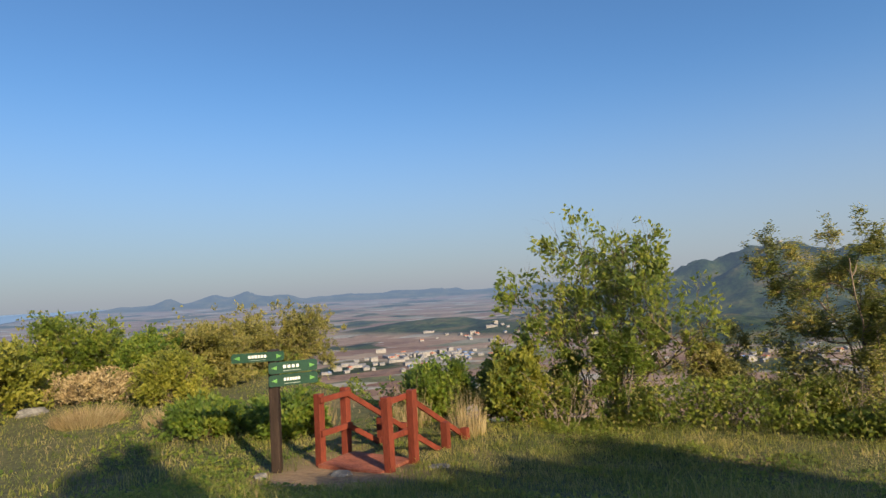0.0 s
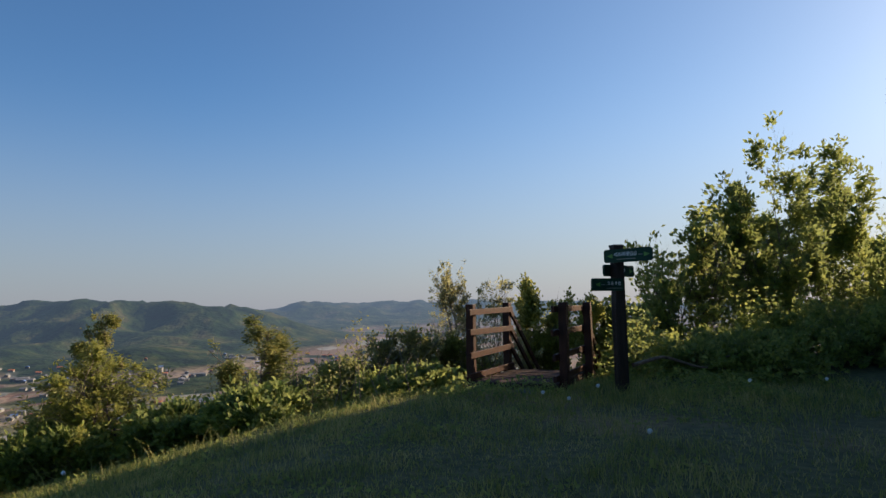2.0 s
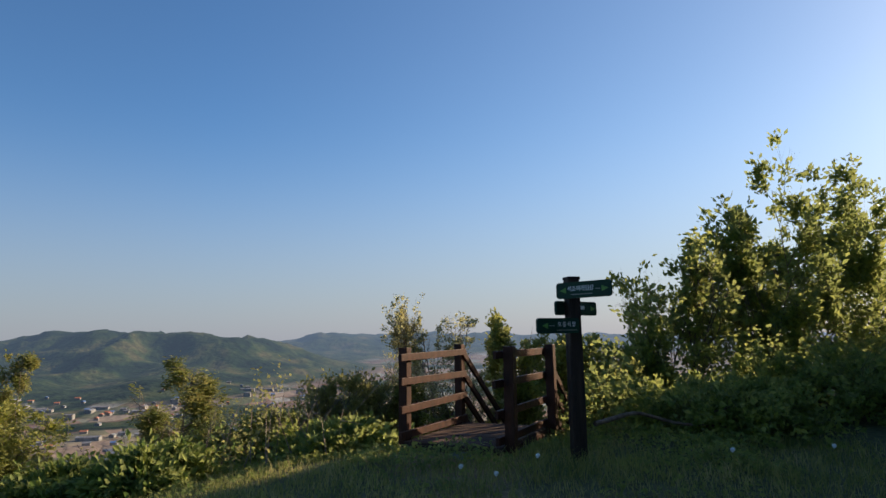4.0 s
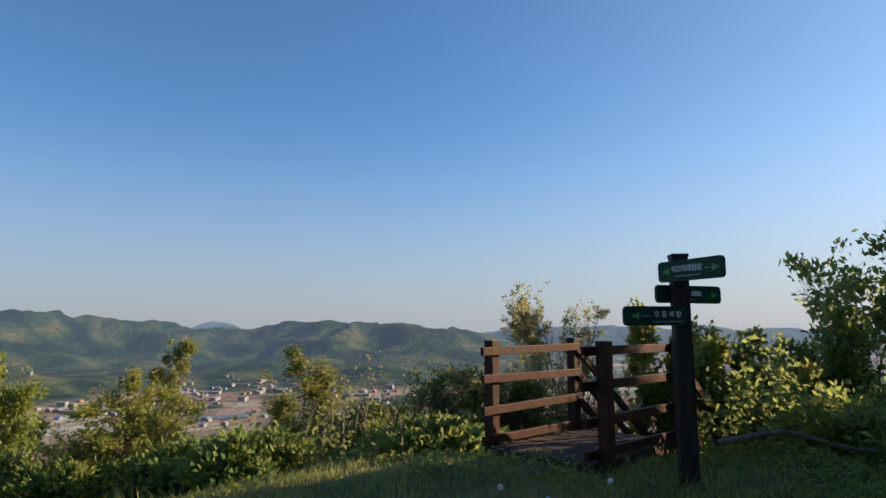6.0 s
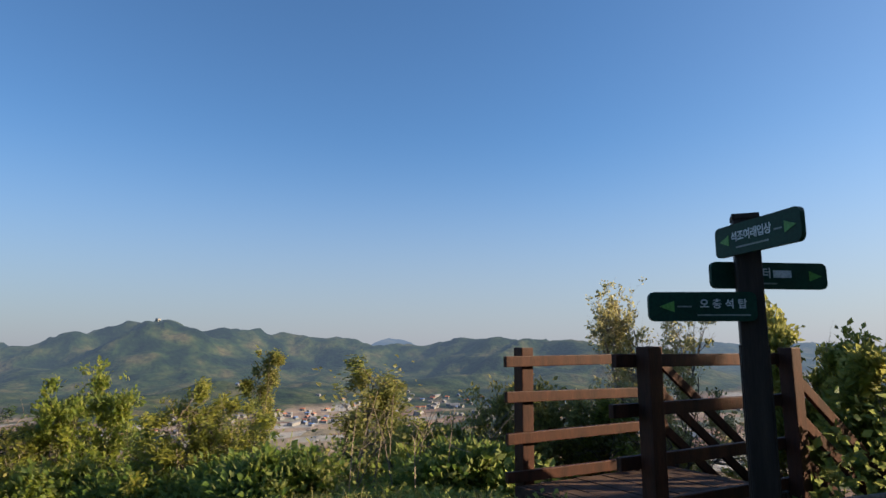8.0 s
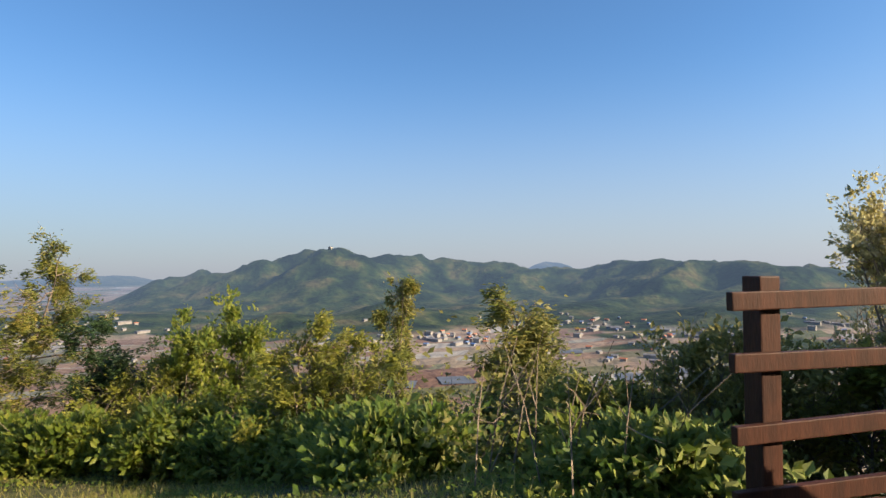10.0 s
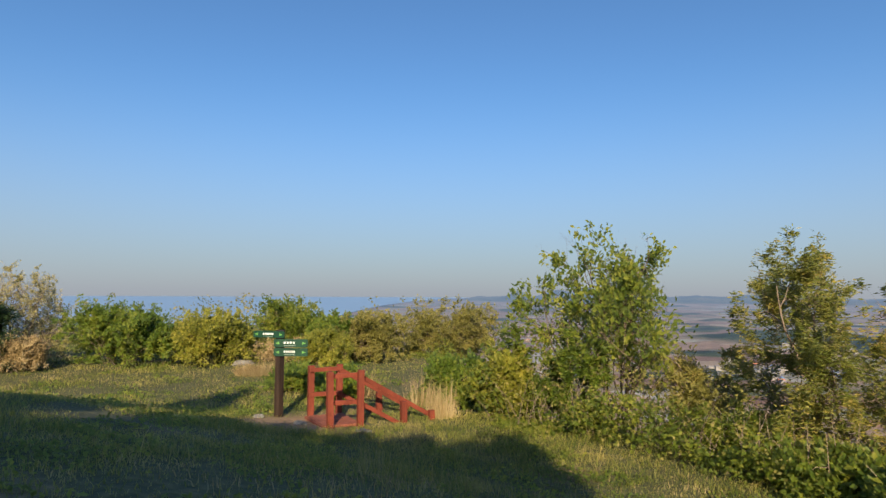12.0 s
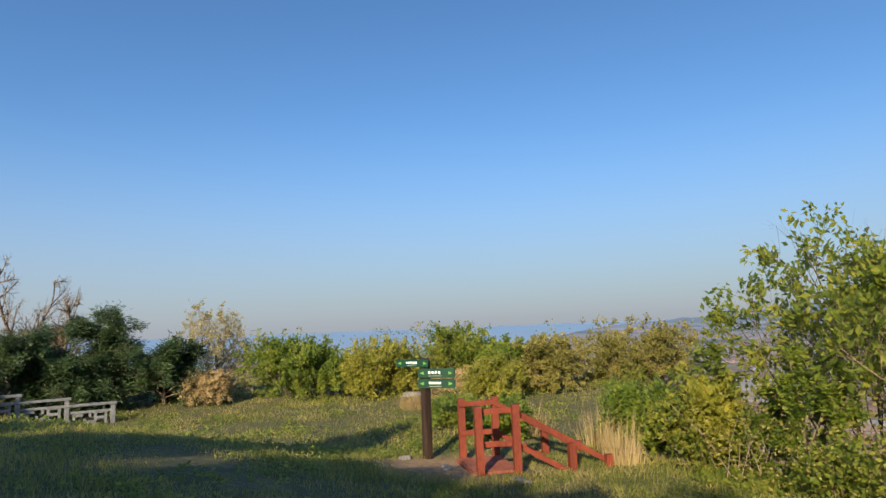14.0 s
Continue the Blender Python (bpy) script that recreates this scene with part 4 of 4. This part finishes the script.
# ---- lattice fence by the lower green ----
def lattice_panel(x, y, z, turn, wide, tall):
    root = thing("fence_panel", x, y, z, turn, "grey stone fence panel with a fretwork lattice", "fence", "stepped lattice fence")
    for px in (0.0, wide):
        part("post", block((0.12, 0.12, tall + 0.5), pose(px, 0, tall / 2 - 0.25), 0.01), FENCE_GREY, root)
    part("plinth", block((wide + 0.1, 0.22, 1.0), pose(wide / 2, 0, -0.44), 0.01), STONE, root, "rough grey stone plinth")
    part("cap", block((wide + 0.2, 0.18, 0.07), pose(wide / 2, 0, tall + 0.04), 0.01), FENCE_GREY, root)
    for z0 in (0.1, tall - 0.16):
        part("bar", block((wide - 0.11, 0.06, 0.07), pose(wide / 2, 0, z0), 0.006), FENCE_GREY, root)
    mid = tall / 2 - 0.02
    for cx, cz, sx, sz in ((0.2, mid, 0.05, tall - 0.3), (0.5, mid + 0.1, 0.05, 0.36), (0.8, mid - 0.1, 0.05, 0.36), (1.1, mid, 0.05, tall - 0.3),
                           (0.35, mid + 0.1, 0.3, 0.05), (0.65, mid, 0.3, 0.05), (0.95, mid - 0.1, 0.3, 0.05), (0.32, mid - 0.2, 0.22, 0.05), (0.98, mid + 0.2, 0.22, 0.05), (0.65, mid + 0.22, 0.05, 0.16), (0.65, mid - 0.22, 0.05, 0.16), (0.95, mid - 0.25, 0.2, 0.05), (0.35, mid + 0.26, 0.2, 0.05)):
        part("fret", block((sx * wide / 1.3 + 0.025, 0.045, sz + 0.025), pose(cx * wide / 1.3, 0, cz), 0.005), FENCE_GREY, root)
    return root


for k in range(6):
    lattice_panel(-13.7 - 0.17 * k, 6.7 - 1.14 * k, -1.72 + 0.2 * k, -98.5, 1.15, 0.85)


# ---- stones, straw and seed heads ----
def stone(x, y, size, flat, label, seed):
    bm = bmesh.new()
    bmesh.ops.create_icosphere(bm, subdivisions=3, radius=1)
    for v in bm.verts:
        v.co *= 1 + 0.35 * noise.noise(v.co * 1.3 + Vector((seed, 0, 0))) + 0.08 * noise.noise(v.co * 4)
        v.co = Vector((v.co.x * size, v.co.y * size * 0.7, v.co.z * size * flat))
    ob = new("stone", mesh_of("stone", bm, STONE))
    ob.matrix_basis = pose(x, y, floor_at(x, y) + size * flat * 0.2, 0, 0, seed * 50)
    return tagged(ob, label, "stone")


stone(9.95, -0.85, 0.16, 0.35, "flat grey stone set in the turf before the landing", 1)
stone(-2.75, 9.15, 0.13, 0.5, "pale stone at the foot of the signpost", 2)
stone(-1.6, 9.2, 0.18, 0.35, "weathered stone before the red stairs", 3)
stone(-0.2, 9.5, 0.16, 0.3, "pale stone slab beside the red stairs", 4)
stone(-10.3, 15.0, 0.4, 0.35, "grey boulder in the grass", 5)


def fallen_branch(points, thick, label):
    pts = np.array([(x, y, floor_at(x, y) + z) for x, y, z in points])
    fine = np.array([np.array([np.interp(f, np.linspace(0, 1, len(pts)), pts[:, c]) for c in range(3)]) for f in np.linspace(0, 1, 22)])
    fine[1:-1] = (fine[:-2] + 2 * fine[1:-1] + fine[2:]) / 4
    fork = np.array([fine[13], fine[13] + [0.12, -0.22, 0.16], fine[13] + [0.2, -0.5, 0.22]])
    v, f = tubes([(fine, np.linspace(thick, thick * 0.35, 22)), (fork, np.array([0.5, 0.4, 0.2]) * thick)], 6)
    return tagged(new("fallen_branch", arrays("fallen_branch", v, f, BARK, True)), label, "branch")


fallen_branch(((10.3, -2.35, 0.34), (10.8, -2.9, 0.42), (11.3, -3.5, 0.22), (11.8, -4.2, 0.12), (12.3, -4.8, 0.02)), 0.03, "crooked dead branch leaning in the weeds beside the signpost")


def straw_heap(x, y, wide, high, count, upright, label, seed):
    rng = np.random.default_rng(seed)
    a, r = rng.uniform(0, 2 * math.pi, count), np.sqrt(rng.uniform(0, 1, count)) * wide / 2
    px, py = x + r * np.cos(a), y + r * np.sin(a)
    h = high * rng.uniform(0.4, 1, count) * (1 - 0.6 * (2 * r / wide) ** 2)
    foot = np.stack([px, py, lie(px, py)], 1)
    out = np.stack([np.cos(a), np.sin(a), np.zeros(count)], 1) * (1 - upright) + rng.normal(0, 0.25 * (1.2 - upright), (count, 3))
    tip = foot + out * h[:, None] + np.stack([0 * h, 0 * h, h], 1)
    side = rng.normal(0, 1, (count, 3)) * [1, 1, 0.1]
    side *= 0.007 / np.linalg.norm(side, axis=1, keepdims=True)
    v = np.stack([foot - side, foot + side, tip], 1).reshape(-1, 3)
    ob = new("dry_grass_tuft", arrays("dry_grass_tuft", v, np.arange(3 * count).reshape(-1, 3), DRY))
    return tagged(ob, label, "dry grass", kind="stuff")


straw_heap(-8.2, 13.9, 1.5, 0.5, 1500, 0.2, "pale heap of dry grass on the green", 31)
straw_heap(-6.2, 13.6, 1.2, 0.5, 700, 0.3, "dry grass stalks by the low bush", 32)
straw_heap(0.2, 11.6, 0.7, 1.1, 260, 0.85, "tall dry reed stalks beside the stair rail", 33)
straw_heap(-2.9, 12.6, 1.0, 1.0, 200, 0.8, "dry stalks standing behind the signpost", 34)
straw_heap(-0.9, 12.4, 0.8, 1.2, 160, 0.85, "thin dry reeds below the red stairs", 35)


def dandelion(x, y, tall):
    z = floor_at(x, y)
    root = thing("dandelion", x, y, z, 0, "white dandelion seed head on a thin stalk", "dandelion", "dandelions in the grass")
    v, f = tubes([(np.array([[0, 0, 0], [0.01, 0, tall * 0.5], [0.015, 0.005, tall]]), np.array([0.003, 0.003, 0.002]))], 5)
    ob = new("stalk", arrays("stalk", v, f, BLADE))
    ob.parent = root
    bm = bmesh.new()
    bmesh.ops.create_icosphere(bm, subdivisions=2, radius=0.02, matrix=pose(0.015, 0.005, tall + 0.02))
    for vert in bm.verts:
        vert.co += vert.normal * 0.004 * (1 if vert.index % 2 else -1)
    part("seed_head", bm, SIGN_WHITE, root)
    return root


rng_d = random.Random(9)
for k in range(12):
    dandelion(rng_d.uniform(3.5, 10.5), rng_d.uniform(-5.5, 4.5), rng_d.uniform(0.12, 0.26))


# ---- villages on the plain ----
def house_mesh(w, d, h, roof_h):
    bm = block((w, d, h + 3), pose(0, 0, h / 2 - 1.5), 0)
    rf = bmesh.new()
    pts = [(-w / 2 - 0.4, -d / 2 - 0.5, h), (w / 2 + 0.4, -d / 2 - 0.5, h), (w / 2 + 0.4, d / 2 + 0.5, h), (-w / 2 - 0.4, d / 2 + 0.5, h), (-w / 2 - 0.4, 0, h + roof_h), (w / 2 + 0.4, 0, h + roof_h)]
    vs = [rf.verts.new(p) for p in pts]
    for f in ((0, 1, 5, 4), (2, 3, 4, 5), (0, 4, 3), (1, 2, 5), (0, 3, 2, 1)):
        rf.faces.new([vs[k] for k in f])
    return bm, rf


def house(w, d, h, roof_h, roof, label):
    root = thing("house", 0, 0, -500, 0, label, "house", "village houses on the plain")
    a, b = house_mesh(w, d, h, roof_h)
    part("wall", a, WALL_WHITE, root)
    part("roof", b, roof, root)
    return root


HOUSE_TYPES = [house(8, 6, 3, 1.5, ROOF_GREY, "white house with a grey roof"), house(7, 6, 3, 1.6, ROOF_BLUE, "white house with a blue roof"),
               house(8, 6, 3, 1.6, ROOF_RED, "white house with a terracotta roof"), house(26, 9, 4, 1.4, ROOF_GREY, "long white hall with a grey roof"),
               house(12, 9, 7, 0.8, ROOF_GREY, "white block of flats with a flat grey roof")]
rng_h = random.Random(4)
used = [False] * 5
for turn, far, spread, count in ((4, 1080, 70, 70), (-3, 1380, 90, 40), (9, 930, 60, 20), (-37, 1060, 80, 60), (-46, 1250, 90, 50), (-60, 1100, 80, 50), (-70, 1350, 90, 36), (-22, 930, 70, 20), (-53, 850, 70, 20), (24, 1500, 160, 16)):
    for _ in range(count):
        r, a = far + rng_h.gauss(0, spread * 0.6), radians(turn) + rng_h.gauss(0, spread) / far
        hx, hy = -math.sin(a) * r, math.cos(a) * r
        k = rng_h.choices(range(5), (40, 14, 16, 14, 8))[0]
        m = pose(hx, hy, floor_at(hx, hy), 0, 0, rng_h.choice((20, 110)) + rng_h.uniform(-12, 12))
        if used[k]:
            copy_thing(HOUSE_TYPES[k], m)
        else:
            HOUSE_TYPES[k].matrix_basis, used[k] = m, True


# ---- flooded rice fields and the hut on the summit ----
PADDY = plain("muddy water of a flooded field", (0.10, 0.105, 0.11), (0.18, 0.18, 0.185), 0.05, 0.4, 0.0)


def paddy(turn, far, wide, deep, skew):
    """A flooded field that follows the level of the plain."""
    u, v = np.meshgrid(np.linspace(-0.5, 0.5, 9), np.linspace(-0.5, 0.5, 7), indexing="ij")
    a = radians(turn)
    cx, cy = -math.sin(a) * far, math.cos(a) * far
    b = a + radians(skew)
    x = cx + u * wide * math.cos(b) - v * deep * math.sin(b)
    y = cy + u * wide * math.sin(b) + v * deep * math.cos(b)
    z = lie(x, y)
    z = np.maximum(z, z.mean()) + 0.8
    i, j = np.meshgrid(np.arange(8), np.arange(6), indexing="ij")
    f = np.stack([i * 7 + j, (i + 1) * 7 + j, (i + 1) * 7 + j + 1, i * 7 + j + 1], -1).reshape(-1, 4)
    ob = new("rice_field", arrays("rice_field", np.stack([x.ravel(), y.ravel(), z.ravel()], 1), f, PADDY))
    return tagged(ob, "flooded rice field reflecting the sky", "rice field", "flooded fields on the plain")


for turn, far, wide, deep, skew in ((-54, 700, 60, 46, 8), (-58.5, 760, 70, 40, 12), (-32, 640, 42, 40, -6), (-37.5, 660, 36, 46, 10), (-64, 840, 80, 40, 5), (-70, 900, 90, 46, 14), (-46, 900, 80, 40, 4)):
    paddy(turn, far, wide, deep, skew)
summit = max(((floor_at(-math.sin(radians(a)) * r, math.cos(radians(a)) * r), a, r) for a in (-25.9, -25.6, -25.3) for r in range(1850, 2150, 20)))
copy_thing(HOUSE_TYPES[4], pose(-math.sin(radians(summit[1])) * summit[2], math.cos(radians(summit[1])) * summit[2], summit[0] - 2.5, 0, 0, 30))
